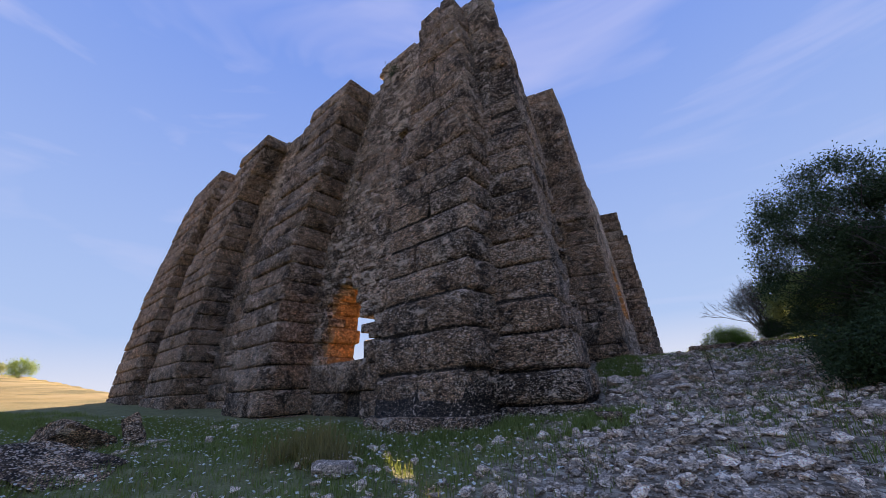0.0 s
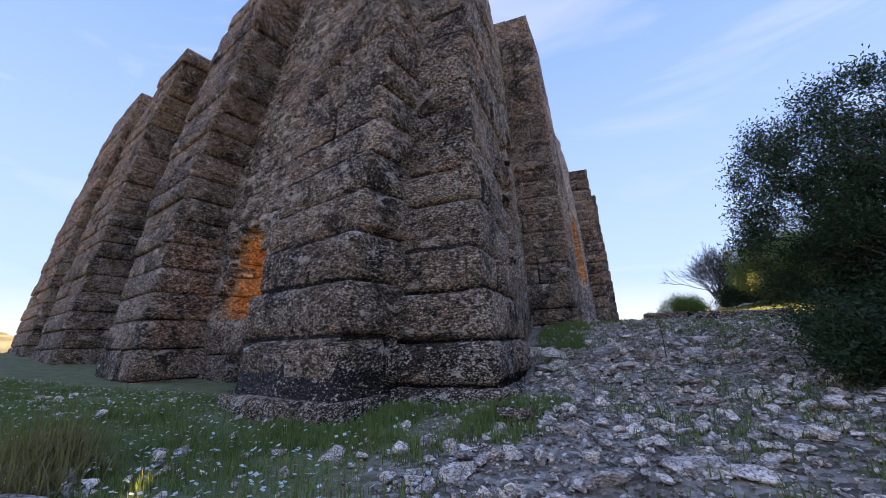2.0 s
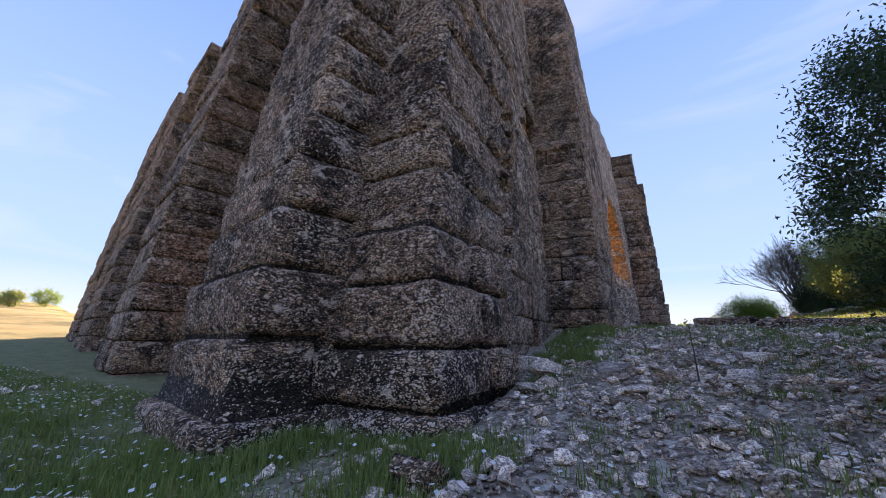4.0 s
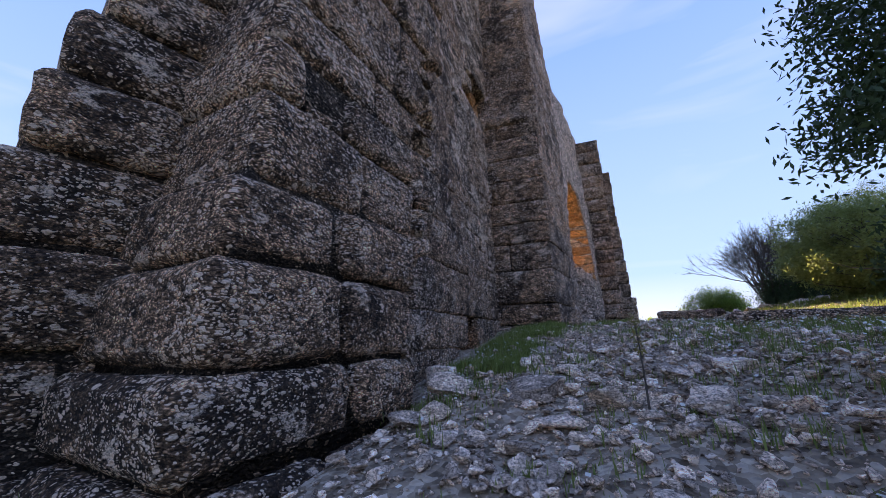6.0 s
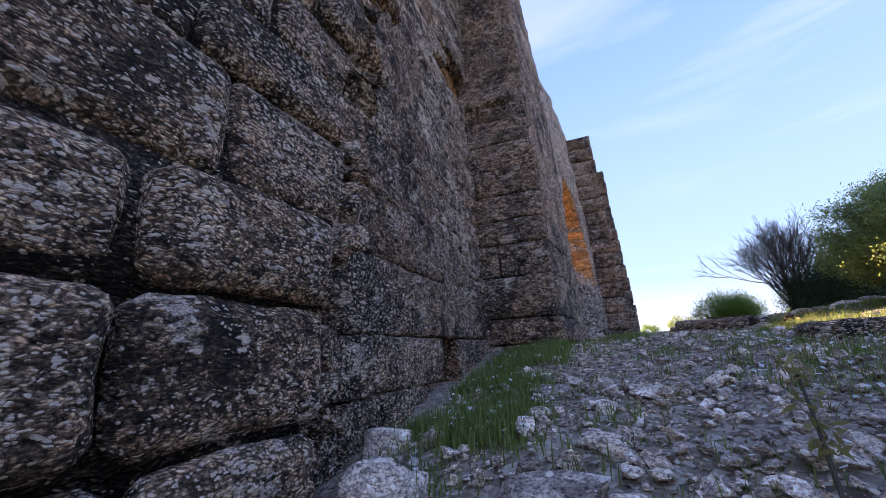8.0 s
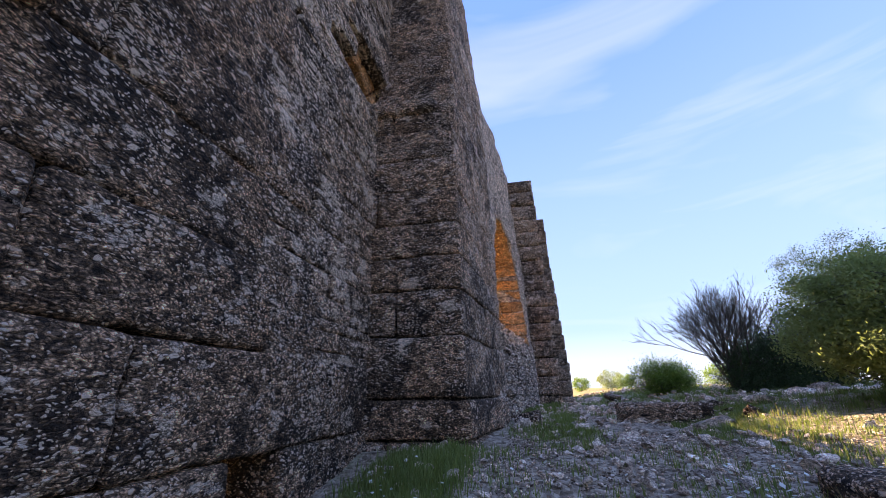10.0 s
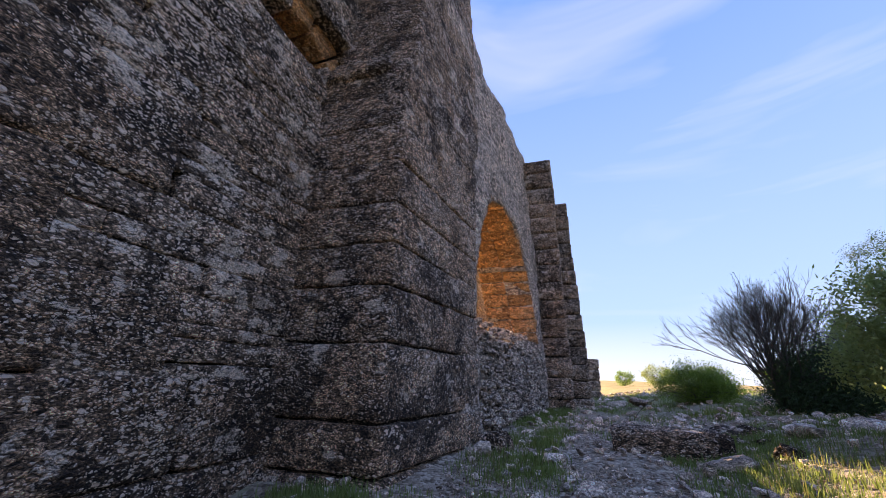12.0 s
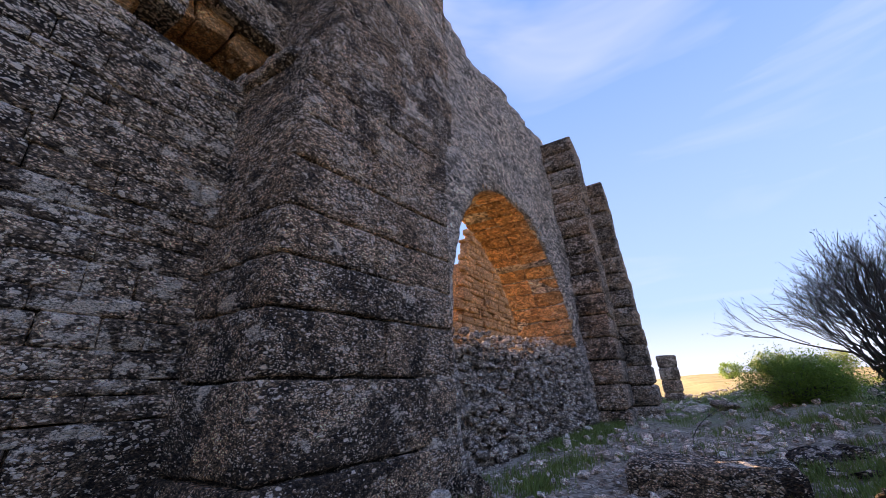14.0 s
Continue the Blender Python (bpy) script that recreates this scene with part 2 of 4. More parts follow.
def leaf_material(name, a, b, trans=0.35):
    m, nodes, links, bsdf, pos = material(name, 0.55)
    isl = nodes.new("ShaderNodeNewGeometry").outputs["Random Per Island"]
    col = mix_col(nodes, links, isl, a, b)
    links.new(col, bsdf.inputs["Base Color"])
    tr = nodes.new("ShaderNodeBsdfTranslucent")
    links.new(mix_col(nodes, links, 0.5, col, (b[0] * 1.5, b[1] * 1.5, b[2])), tr.inputs["Color"])
    mx = nodes.new("ShaderNodeMixShader")
    mx.inputs["Fac"].default_value = trans
    links.new(bsdf.outputs["BSDF"], mx.inputs[1])
    links.new(tr.outputs["BSDF"], mx.inputs[2])
    links.new(mx.outputs["Shader"], nodes["Material Output"].inputs["Surface"])
    return m


def bark_material(name, a, b):
    m, nodes, links, bsdf, pos = material(name, 0.9)
    n = noise_node(nodes, links, pos, 14.0, 5, 0.7)
    links.new(mix_col(nodes, links, n, a, b), bsdf.inputs["Base Color"])
    bp = nodes.new("ShaderNodeBump")
    bp.inputs["Distance"].default_value = 0.01
    links.new(n, bp.inputs["Height"])
    links.new(bp.outputs["Normal"], bsdf.inputs["Normal"])
    return m


GROUND = ground_material()
LEAF_DARK = leaf_material("evergreen_leaf", (0.026, 0.048, 0.020), (0.060, 0.094, 0.034), 0.25)
LEAF_OLIVE = leaf_material("olive_green_leaf", (0.14, 0.18, 0.055), (0.27, 0.31, 0.11), 0.45)
LEAF_FRESH = leaf_material("fresh_green_leaf", (0.09, 0.16, 0.03), (0.22, 0.31, 0.055), 0.5)
GRASS = leaf_material("grass_blade", (0.09, 0.14, 0.03), (0.25, 0.29, 0.09), 0.4)
DRY = leaf_material("dry_grass_blade", (0.17, 0.14, 0.05), (0.30, 0.25, 0.10), 0.4)
PETAL = leaf_material("white_daisy_petal", (0.65, 0.65, 0.60), (0.80, 0.80, 0.76), 0.3)
BARK = bark_material("grey_brown_bark", (0.05, 0.04, 0.032), (0.13, 0.11, 0.09))


# ---- mesh tools ----
RNG = np.random.default_rng(7)


def lattice_noise(p, seed=0):
    """Value noise in 0..1 at the rows of p."""
    i = np.floor(p).astype(np.int64)
    f = p - i
    f = f * f * (3 - 2 * f)
    out = np.zeros(len(p))
    for dx in (0, 1):
        for dy in (0, 1):
            for dz in (0, 1):
                h = (i[:, 0] + dx) * 374761393 + (i[:, 1] + dy) * 668265263 + (i[:, 2] + dz) * 2147483647 + seed * 1274126177
                h = (h ^ (h >> 13)) * 1274126177
                h = (h ^ (h >> 16)) & 0xFFFFF
                w = (f[:, 0] if dx else 1 - f[:, 0]) * (f[:, 1] if dy else 1 - f[:, 1]) * (f[:, 2] if dz else 1 - f[:, 2])
                out += w * h / 0xFFFFF
    return out


def fbm(p, octaves=3, seed=0):
    total, amp, norm = np.zeros(len(p)), 1.0, 0.0
    for o in range(octaves):
        total += amp * lattice_noise(p * 2 ** o + 17.3 * o, seed + o)
        norm += amp
        amp *= 0.5
    return total / norm


def mesh_from(name, verts, faces, mat, smooth=True):
    """A mesh out of an array of vertices and an array of quads or triangles."""
    me = bpy.data.meshes.new(name)
    verts, faces = np.asarray(verts, dtype=np.float32), np.asarray(faces, dtype=np.int32)
    k = faces.shape[1]
    me.vertices.add(len(verts))
    me.vertices.foreach_set("co", verts.ravel())
    me.loops.add(faces.size)
    me.loops.foreach_set("vertex_index", faces.ravel())
    me.polygons.add(len(faces))
    me.polygons.foreach_set("loop_start", np.arange(0, faces.size, k, dtype=np.int32))
    me.polygons.foreach_set("use_smooth", np.full(len(faces), smooth))
    me.materials.append(mat)
    me.update(calc_edges=True)
    return me


def merge(chunks):
    """One (verts, faces) out of many."""
    vs, fs, n = [], [], 0
    for v, f in chunks:
        vs.append(v)
        fs.append(f + n)
        n += len(v)
    return np.concatenate(vs), np.concatenate(fs)


def add(name, chunk, mat, parent=None, label="", smooth=True):
    ob = new(name, mesh_from(name, chunk[0], chunk[1], mat, smooth))
    if parent is not None:
        ob.parent = parent
    if label:
        tagged(ob, label=label)
    return ob


BOXES = {}


def box_topology(n):
    """Lattice points on the skin of a box of n[0] x n[1] x n[2] cells, and its quads."""
    if n in BOXES:
        return BOXES[n]
    ids, pts, quads = {}, [], []

    def vid(p):
        if p not in ids:
            ids[p] = len(pts)
            pts.append(p)
        return ids[p]

    for ax in range(3):
        b, c = (ax + 1) % 3, (ax + 2) % 3
        for side in (0, n[ax]):
            for i in range(n[b]):
                for j in range(n[c]):
                    q = []
                    for di, dj in ((0, 0), (1, 0), (1, 1), (0, 1)):
                        p = [0, 0, 0]
                        p[ax], p[b], p[c] = side, i + di, j + dj
                        q.append(vid(tuple(p)))
                    quads.append(q if side else q[::-1])
    BOXES[n] = np.array(pts), np.array(quads)
    return BOXES[n]


def cuts(length, r, cell):
    """Lattice lines along one side: the rounded ends and even cells between."""
    r = min(r, length * 0.3)
    k = max(1, int(round((length - 2 * r) / cell)))
    return np.concatenate(([0.0], np.linspace(r, length - r, k + 1), [length]))


def stone(lo, hi, r=0.05, cell=0.3, rough=0.02, seed=0):
    """A worn block between the corners lo and hi: rounded, uneven edges and a bumpy skin."""
    lo, hi = np.array(lo, float), np.array(hi, float)
    size = hi - lo
    lines = [cuts(size[a], r, cell) for a in range(3)]
    idx, quads = box_topology(tuple(len(l) - 1 for l in lines))
    q = np.stack([lines[a][idx[:, a]] for a in range(3)], 1) - size / 2
    wear = (0.5 + 1.0 * fbm((q + lo) * 2.3 + seed * 3.1, 2, seed % 97))[:, None]
    rr = np.minimum(np.minimum(r, size * 0.3), 10)
    inner = np.clip(q, -(size / 2 - rr), size / 2 - rr)
    d = (q - inner) / rr
    ln = np.linalg.norm(d, axis=1, keepdims=True)
    d = np.where(ln > 1e-6, d / np.maximum(ln, 1e-6), 0)
    out = inner + d * rr * np.where(ln > 1.2, 1.25 - 0.45 * wear, 1.0)
    w = out + lo + size / 2
    for a in range(3):
        out[:, a] += rough * 2 * (fbm(w * 3.1 + 11 * a + seed * 0.37, 3, 5 + a) - 0.5)
        if cell < 0.2:
            out[:, a] += rough * 0.9 * (fbm(w * 11.0 + 7 * a, 2, 15 + a) - 0.5)
    return out + lo + size / 2, quads


def courses(z0, z1, h, rng, jitter=0.06):
    zs, z = [z0], z0
    while z < z1 - 0.4 * h:
        z += h * (1 + rng.uniform(-jitter, jitter))
        zs.append(z)
    return zs


def lengths(u0, u1, mean, rng, shift=0.0, low=0.7, high=1.35):
    """Cuts of a course into blocks."""
    us, u = [u0], u0 + mean * (0.55 + shift)
    while u < u1 - 0.45 * mean:
        us.append(u)
        u += mean * rng.uniform(low, high)
    us.append(u1)
    return us


def interp(z, zs, vals):
    return np.interp(z, zs, vals)


# ---- the ruin: how its faces lie ----
SLOPE = math.radians(16.7)
EF = np.array([-math.cos(SLOPE), math.sin(SLOPE)])   # along the west front, away from the corner
NI = np.array([math.sin(SLOPE), math.cos(SLOPE)])    # into the west front
Y2 = np.array([0.0, 1.0])
CF = math.cos(SLOPE)


def to_world(xy, z):
    return np.concatenate([xy, z[:, None]], 1)


def front_map(c0, batter):
    """(u, d, z): along the front, into it, up; the face lies at c0 and leans back."""
    def m(v, zc):
        c = c0 + batter * (np.asarray(zc) - 2.0)
        return to_world(v[:, :1] * EF + (np.broadcast_to(c * CF, (len(v),)) + v[:, 1])[:, None] * NI, v[:, 2])
    return m


def corner_map(zs, xs, ys, eu, ed):
    """(u, d, z) from a corner edge that moves back with the height."""
    def m(v, zc):
        zc = np.broadcast_to(np.asarray(zc, float), (len(v),))
        o = np.stack([interp(zc, zs, xs), interp(zc, zs, ys)], 1)
        return to_world(o + v[:, :1] * eu + v[:, 1:2] * ed, v[:, 2])
    return m


def side_map(face):
    """(u, d, z): u runs along y; face(y, z) is the x of the outer face."""
    def m(v, zc):
        zc = np.broadcast_to(np.asarray(zc, float), (len(v),))
        return np.stack([face(v[:, 0], zc) - v[:, 1], v[:, 0], v[:, 2]], 1)
    return m


def face_s1(y, z):
    return interp(z, (0.0, 2.0, 4.0, 8.0, 13.5), (-1.15, -1.25, -1.33, -1.5, -1.75))


C_Z, C_X, C_Y = (1.5, 2.7, 3.9, 5.6, 7.2, 8.0, 11.0, 14.5), (0.12, 0.07, 0.02, -0.03, -0.06, -0.12, -0.3, -0.55), (14.75, 14.82, 14.9, 14.97, 15.1, 15.55, 15.85, 16.2)


def face_arch(y, z):
    near = interp(z, C_Z, C_X) - 0.08
    far = 1.25 - 0.07 * (z - 3.0)
    return near + (far - near) * np.clip((np.asarray(y) - 15.0) / 10.0, 0, 1)


FRONT = front_map(7.5, 0.13)
S1 = side_map(face_s1)
ARCH = side_map(face_arch)


def solid(pieces, m, d0, d1, step=1.2):
    """A plain core out of boxes (u0, u1, z0, z1) that follow the face's lean."""
    chunks = []
    for u0, u1, z0, z1 in pieces:
        n = (max(1, int((u1 - u0) / step)), 1, max(1, int((z1 - z0) / step)))
        idx, quads = box_topology(n)
        v = np.stack([u0 + (u1 - u0) * idx[:, 0] / n[0], d0 + (d1 - d0) * idx[:, 1] / n[1], z0 + (z1 - z0) * idx[:, 2] / n[2]], 1)
        chunks.append((m(v, v[:, 2]), quads))
    return merge(chunks)


def masonry(parent, m, rows, u_of, mean, depth, mat, keep=None, near=None, seed=1, gap=0.012, r=0.06, cell=0.3, far_cell=0.7, rough=0.025, push=0.03, piece="stone_block", limit=300, low=0.7, high=1.35):
    """Courses of blocks on a face. Those that near() picks are pieces of their own, the rest one joined part."""
    rng = np.random.default_rng(seed)
    far, count, laid = [], 0, []
    for k, (z0, z1) in enumerate(zip(rows[:-1], rows[1:])):
        zc = (z0 + z1) / 2
        a, b = u_of(zc)
        us = lengths(a, b, mean, rng, 0.45 * (k % 2) * rng.uniform(0.6, 1.1), low, high)
        for u0, u1 in zip(us[:-1], us[1:]):
            out = rng.uniform(-push, push)
            s = int(rng.integers(1, 9999))
            if keep and not keep(u0, u1, z0, z1):
                continue
            laid.append((u0, u1, z0, z1))
            close = near is not None and near((u0 + u1) / 2, zc) and count < limit
            v, q = stone((u0 + gap, out, z0 + gap), (u1 - gap, depth + out, z1 - gap), r, cell if close else far_cell, rough, s)
            v = m(v, zc)
            if close:
                add(piece, (v, q), mat, parent)
                count += 1
            else:
                far.append((v, q))
    if far:
        ob = add("upper_masonry", merge(far), mat, parent)
        tagged(ob, kind="stuff")
    return np.array(laid)


def free(laid, u, z):
    """Whether no block of the big courses covers the place."""
    return not np.any((laid[:, 0] < u) & (laid[:, 1] > u) & (laid[:, 2] < z) & (laid[:, 3] > z))


def open_span(laid, u0, u1, z):
    """Whether some part of a small stone's width is left open by the big courses."""
    return any(free(laid, u0 + (u1 - u0) * f, z + e) for f in (0.1, 0.5, 0.9) for e in (-0.06, 0.06))


# ---- ground ----
def smooth01(t):
    t = np.clip(t, 0, 1)
    return t * t * (3 - 2 * t)


def ground_z(x, y):
    x, y = np.asarray(x, float), np.asarray(y, float)
    west = 0.6 + 0.045 * np.clip(-x - 3, 0, 25) + 0.085 * np.clip(-x - 28, 0, 110) - 0.06 * np.clip(6 - y, 0, 8)
    ramp = interp(y, (-8, 0.7, 5.7, 7.5, 9.0, 10.5, 12.4, 14.5, 17.0, 30.0), (-0.3, 0.28, 0.76, 0.9, 1.1, 1.42, 1.72, 1.93, 2.06, 2.15))
    w = smooth01((x + 4.5) / 4.0)
    w = np.maximum(w, smooth01((y + 0.3 * x - 8.3) / 2.0))
    g = west * (1 - w) + ramp * w
    bank = 0.32 * smooth01((x - 0.6) / 3.0) * (1 - smooth01((y - 8.0) / 7.0)) * smooth01((y + 6) / 7.0)
    dip = interp(y, (7.0, 9.0, 11.0, 13.0, 15.5), (0.0, 0.16, 0.28, 0.26, 0.0)) * (1 - smooth01((x + 1.5) / 1.6)) * smooth01((x + 4.5) / 2)
    g = g + bank - dip + 0.04 * np.clip(x - 6, 0, 12)
    g = g + 0.4 * smooth01((x - 3.2) / 3.0) * smooth01((y - 12) / 4)
    room = smooth01((-1.5 - x) / 0.6) * smooth01((y + 0.3 * x - 8.8) / 1.0)
    g = g * (1 - room) + 1.45 * room
    g = g - 0.003 * np.clip(y - 45, 0, 200) - 0.03 * np.clip(-y, 0, 30)
    p = np.stack([x.ravel(), y.ravel(), np.zeros(x.size)], 1)
    lumps = (fbm(p * 0.35, 3, 3).reshape(x.shape) - 0.5) * 0.16 + (fbm(p * 1.9, 3, 8).reshape(x.shape) - 0.5) * 0.13
    hill = 6.0 * smooth01((np.hypot(x, y) - 120) / 300) * fbm(p * 0.006, 2, 21).reshape(x.shape)
    return g + lumps * (1 - 0.5 * smooth01((np.hypot(x - 1, y - 8) - 30) / 40)) + hill


def axis(lo, hi, step, reach):
    core = np.arange(lo, hi + step / 2, step)
    grow = step * 1.16 ** np.arange(1, 80)
    tail = np.cumsum(grow)
    tail = tail[tail < reach]
    return np.concatenate([(lo - tail)[::-1], core, hi + tail])


gx, gy = axis(-8, 8, 0.16, 1500), axis(-2, 24, 0.16, 1500)
XX, YY = np.meshgrid(gx, gy)
gv = np.stack([XX.ravel(), YY.ravel(), ground_z(XX, YY).ravel()], 1)
nx, ny = len(gx), len(gy)
ii = (np.arange(ny - 1)[:, None] * nx + np.arange(nx - 1)[None, :]).ravel()
gq = np.stack([ii, ii + 1, ii + nx + 1, ii + nx], 1)
tagged(add("ground", (gv, gq), GROUND), "stony slope of rubble, earth and short grass", "ground", kind="structure")

# ---- west front ----
H = 0.69


def skyline_front(s):
    """Height of the broken wall top along the west front."""
    return interp(s, (4, 7.4, 10.1, 10.3, 10.8, 12, 14, 17, 19, 21, 24, 26, 28, 31, 34), (14.2, 14.4, 14.8, 13.5, 13.4, 13.6, 14.5, 14.9, 15.0, 15.3, 14.5, 14.8, 15.0, 12.0, 9.0))


def window_gap(u, z):
    top = interp(u, (8.9, 9.2, 9.6, 10.3, 10.7, 11.1, 11.5), (2.8, 3.5, 3.8, 4.9, 5.0, 4.4, 3.4))
    return 9.0 < u < 11.4 and 2.2 < z < top


def keep_front(u0, u1, z0, z1):
    u, z = (u0 + u1) / 2, (z0 + z1) / 2
    if z > skyline_front(u):
        return False
    if window_gap(u, z):
        return False
    if (abs(u - 8.5) < 0.3 and abs(z - 9.75) < 0.2) or (abs(u - 10.65) < 0.3 and abs(z - 8.85) < 0.2):
        return False
    if 9.0 < u < 10.6 and 0.85 < z < 1.3:
        return False
    if 16.2 < u < 17.2 and 3.6 < z < 4.8:
        return False
    return True


def rubble_front(u, z):
    """Where the front is made of small pale stones."""
    if 8.7 < u < 11.9 and 2.2 < z < 5.4:
        return True
    if u < 14.0:
        if 8.1 < z < 9.3 + 0.25 * (u - 7.5):
            return u > 11.0
        return z > 4.8 and not (u < 8.9 and z < 7.6)
    if 14.0 < u < 20.5:
        return (2.9 < z < 8.0 and 15.5 < u < 18.5) or z > 11.0
    return z > 10.5


wall_west = add("wall_west", solid([(4.9, 9.0, -1.0, 13.4), (9.0, 11.4, -1.0, 2.05), (9.0, 11.4, 5.1, 13.2), (11.4, 31.5, -1.0, 12.8)], FRONT, 0.35, 1.3), CORE)
tagged(wall_west, "tall ruined wall of dark weathered stone blocks with a broken top", "wall", kind="structure")
rows_f = courses(-0.6, 15.6, H, np.random.default_rng(3))
laid_w = masonry(wall_west, FRONT, rows_f, lambda z: (4.8, 32.0), 1.25, 0.8, STONE, lambda a, b, c, d: keep_front(a, b, c, d) and not rubble_front((a + b) / 2, (c + d) / 2), lambda u, z: u < 13.0, 11, cell=0.3)
rows_r = courses(2.0, 15.4, 0.24, np.random.default_rng(4), 0.2)
masonry(wall_west, FRONT, rows_r, lambda z: (4.8, 31.5), 0.48, 0.7, RUBBLE, lambda a, b, c, d: keep_front(a, b, c, d) and open_span(laid_w, a, b, (c + d) / 2), lambda u, z: u < 13.0 and z < 9.0, 12, r=0.03, cell=0.4, far_cell=0.5, gap=0.006, push=0.03, piece="rubble_stone", low=0.45, high=1.8)
# warm inner lining of the window; the orange bounce is in its colour
lining = []
for k, z0 in enumerate(np.arange(2.05, 4.95, 0.46)):
    j = 0.12 * math.sin(k * 2.3)
    lining.append(stone((11.25 + j - 0.25 * max(0, z0 - 3.7), 0.25, z0), (12.0, 1.3, z0 + 0.45), 0.05, 0.3, 0.05, k))
    lining.append(stone((8.4, 0.5, z0), (8.9 + 0.1 * math.cos(k * 1.7) + 0.25 * max(0, z0 - 2.9), 1.4, z0 + 0.45), 0.05, 0.3, 0.05, k + 40))
lining += [stone((8.5 + 0.7 * k, 0.2 + 0.1 * (k % 2), 1.65), (9.18 + 0.7 * k, 1.35, 2.1 + 0.12 * math.sin(k * 2.1)), 0.06, 0.3, 0.06, 60 + k) for k in range(5)]
lv, lq = merge(lining)
add("window_lining", (FRONT(lv, lv[:, 2]), lq), WARM, wall_west, "ochre stone reveal of a ruined window opening, bounced light in its colour")

# ---- buttresses ----
def buttress(label, m, zs, u_of, depth, splits, seed, near=None, mat=STONE, cell=0.3, push=0.035, r=0.06, hole=None, joint=0.014):
    """A pier of big blocks, one or more deep; children are its blocks."""
    n = (1, 1, 2 * len(zs) - 3)
    idx, quads = box_topology(n)
    zl = [zs[0]] + [z for z in zs[1:-1] for _ in (0, 1)] + [zs[-1] - 0.08]
    course = [k for k in range(len(zs) - 1) for _ in (0, 1)]
    v = np.zeros((len(idx), 3))
    for i, (p, q, l) in enumerate(idx.astype(int)):
        zc = (zs[course[l]] + zs[course[l] + 1]) / 2
        a, b = u_of(zc)
        inset = 0.5 if hole and hole[0] == course[l] else 0.11
        v[i] = (a + 0.11 if p == 0 else b - inset, 0.11 if q == 0 else depth(zc) - 0.11, zl[l])
    base = (m(v, v[:, 2]), quads)
    pier = add("buttress", base, CORE)
    tagged(pier, label, "buttress", "buttresses of the ruin")
    rng = np.random.default_rng(seed)
    far = []
    for k, (z0, z1) in enumerate(zip(zs[:-1], zs[1:])):
        zc = (z0 + z1) / 2
        a, b = u_of(zc)
        dp = depth(zc)
        nu, nd = splits(k)
        uc = [a + (b - a) * (i / nu + (0.12 * rng.uniform(-1, 1) if 0 < i < nu else 0)) for i in range(nu + 1)]
        dc = [dp * (i / nd + (0.12 * rng.uniform(-1, 1) if 0 < i < nd else 0)) for i in range(nd + 1)]
        if hole and hole[0] == k:
            dc = [0.0, hole[1], hole[2], dp]
            nd = 3
        for i in range(nu):
            for j in range(nd):
                top = z1 - 0.36 if hole and hole[0] == k and j == 1 else z1
                if i > 0 and j > 0 and i < nu - 1:
                    continue
                ou, od = rng.uniform(-push, push), rng.uniform(-push, push)
                close = near is not None and near(zc)
                v, q = stone((uc[i] + (ou if i == 0 else 0.012), dc[j] + (od if j == 0 else 0.012), z0 + joint), (uc[i + 1] - 0.012, dc[j + 1] - 0.012, top - joint), r, cell if close else 0.6, 0.03, int(rng.integers(1, 9999)))
                v = m(v, zc)
                if close:
                    add("stone_block", (v, q), STONE, pier)
                else:
                    far.append((v, q))
    if far:
        tagged(add("upper_masonry", merge(far), STONE, pier), kind="stuff")
    return pier


A_Z = (0.0, 0.93, 0.97, 4.3, 7.3, 10.0, 13.5)
A_MAP = corner_map(A_Z, (-2.62, -2.66, -2.76, -2.68, -2.68, -2.75, -3.1), (6.38, 6.5, 6.7, 7.36, 7.93, 8.44, 9.11), EF, NI)
a_rows = [0.1, 0.95, 1.68, 2.42, 3.15, 3.83, 4.51] + [4.51 + 0.68 * k for k in range(1, 15)]
buttress("massive corner buttress of big dark weathered blocks", A_MAP, a_rows, lambda z: (0.0, float(interp(z, (0.9, 1.0, 6.0, 9.0, 11.5, 14.0), (2.65, 2.45, 2.6, 2.2, 1.7, 1.5)))), lambda z: 2.3, lambda k: (2 if k % 2 else 1, 2), 21, lambda z: z < 12, cell=0.16, push=0.07, r=0.085, joint=0.02)
B_Z = (0.5, 1.06, 1.57, 2.26, 2.9, 3.7, 4.85, 6.7, 8.0, 11.9, 13.9)
B_X = (-0.80, -0.86, -1.0, -1.09, -1.17, -1.26, -1.3, -1.36, -1.4, -1.68, -2.05)
B_Y = [7.68 + 0.2 * (z - 2.2) for z in B_Z]
B_MAP = corner_map(B_Z, B_X, B_Y, np.array([-0.995, 0.1]), np.array([0.06, 0.998]))
b_rows = [0.45, 1.02, 1.58, 2.26, 2.9, 3.7, 4.27, 4.9] + [4.9 + 0.68 * k for k in range(1, 14)]
buttress("massive corner buttress stepped at its foot, lichen on the blocks", B_MAP, b_rows, lambda z: (0.0, 1.7), lambda z: float(interp(z, (2.8, 3.2, 5.0, 6.5, 10.5, 13.4), (2.2, 2.35, 2.75, 3.0, 2.6, 1.2))), lambda k: (1, 2), 22, lambda z: z < 12, cell=0.12, push=0.07, r=0.085, hole=(5, 0.4, 0.95), joint=0.02)


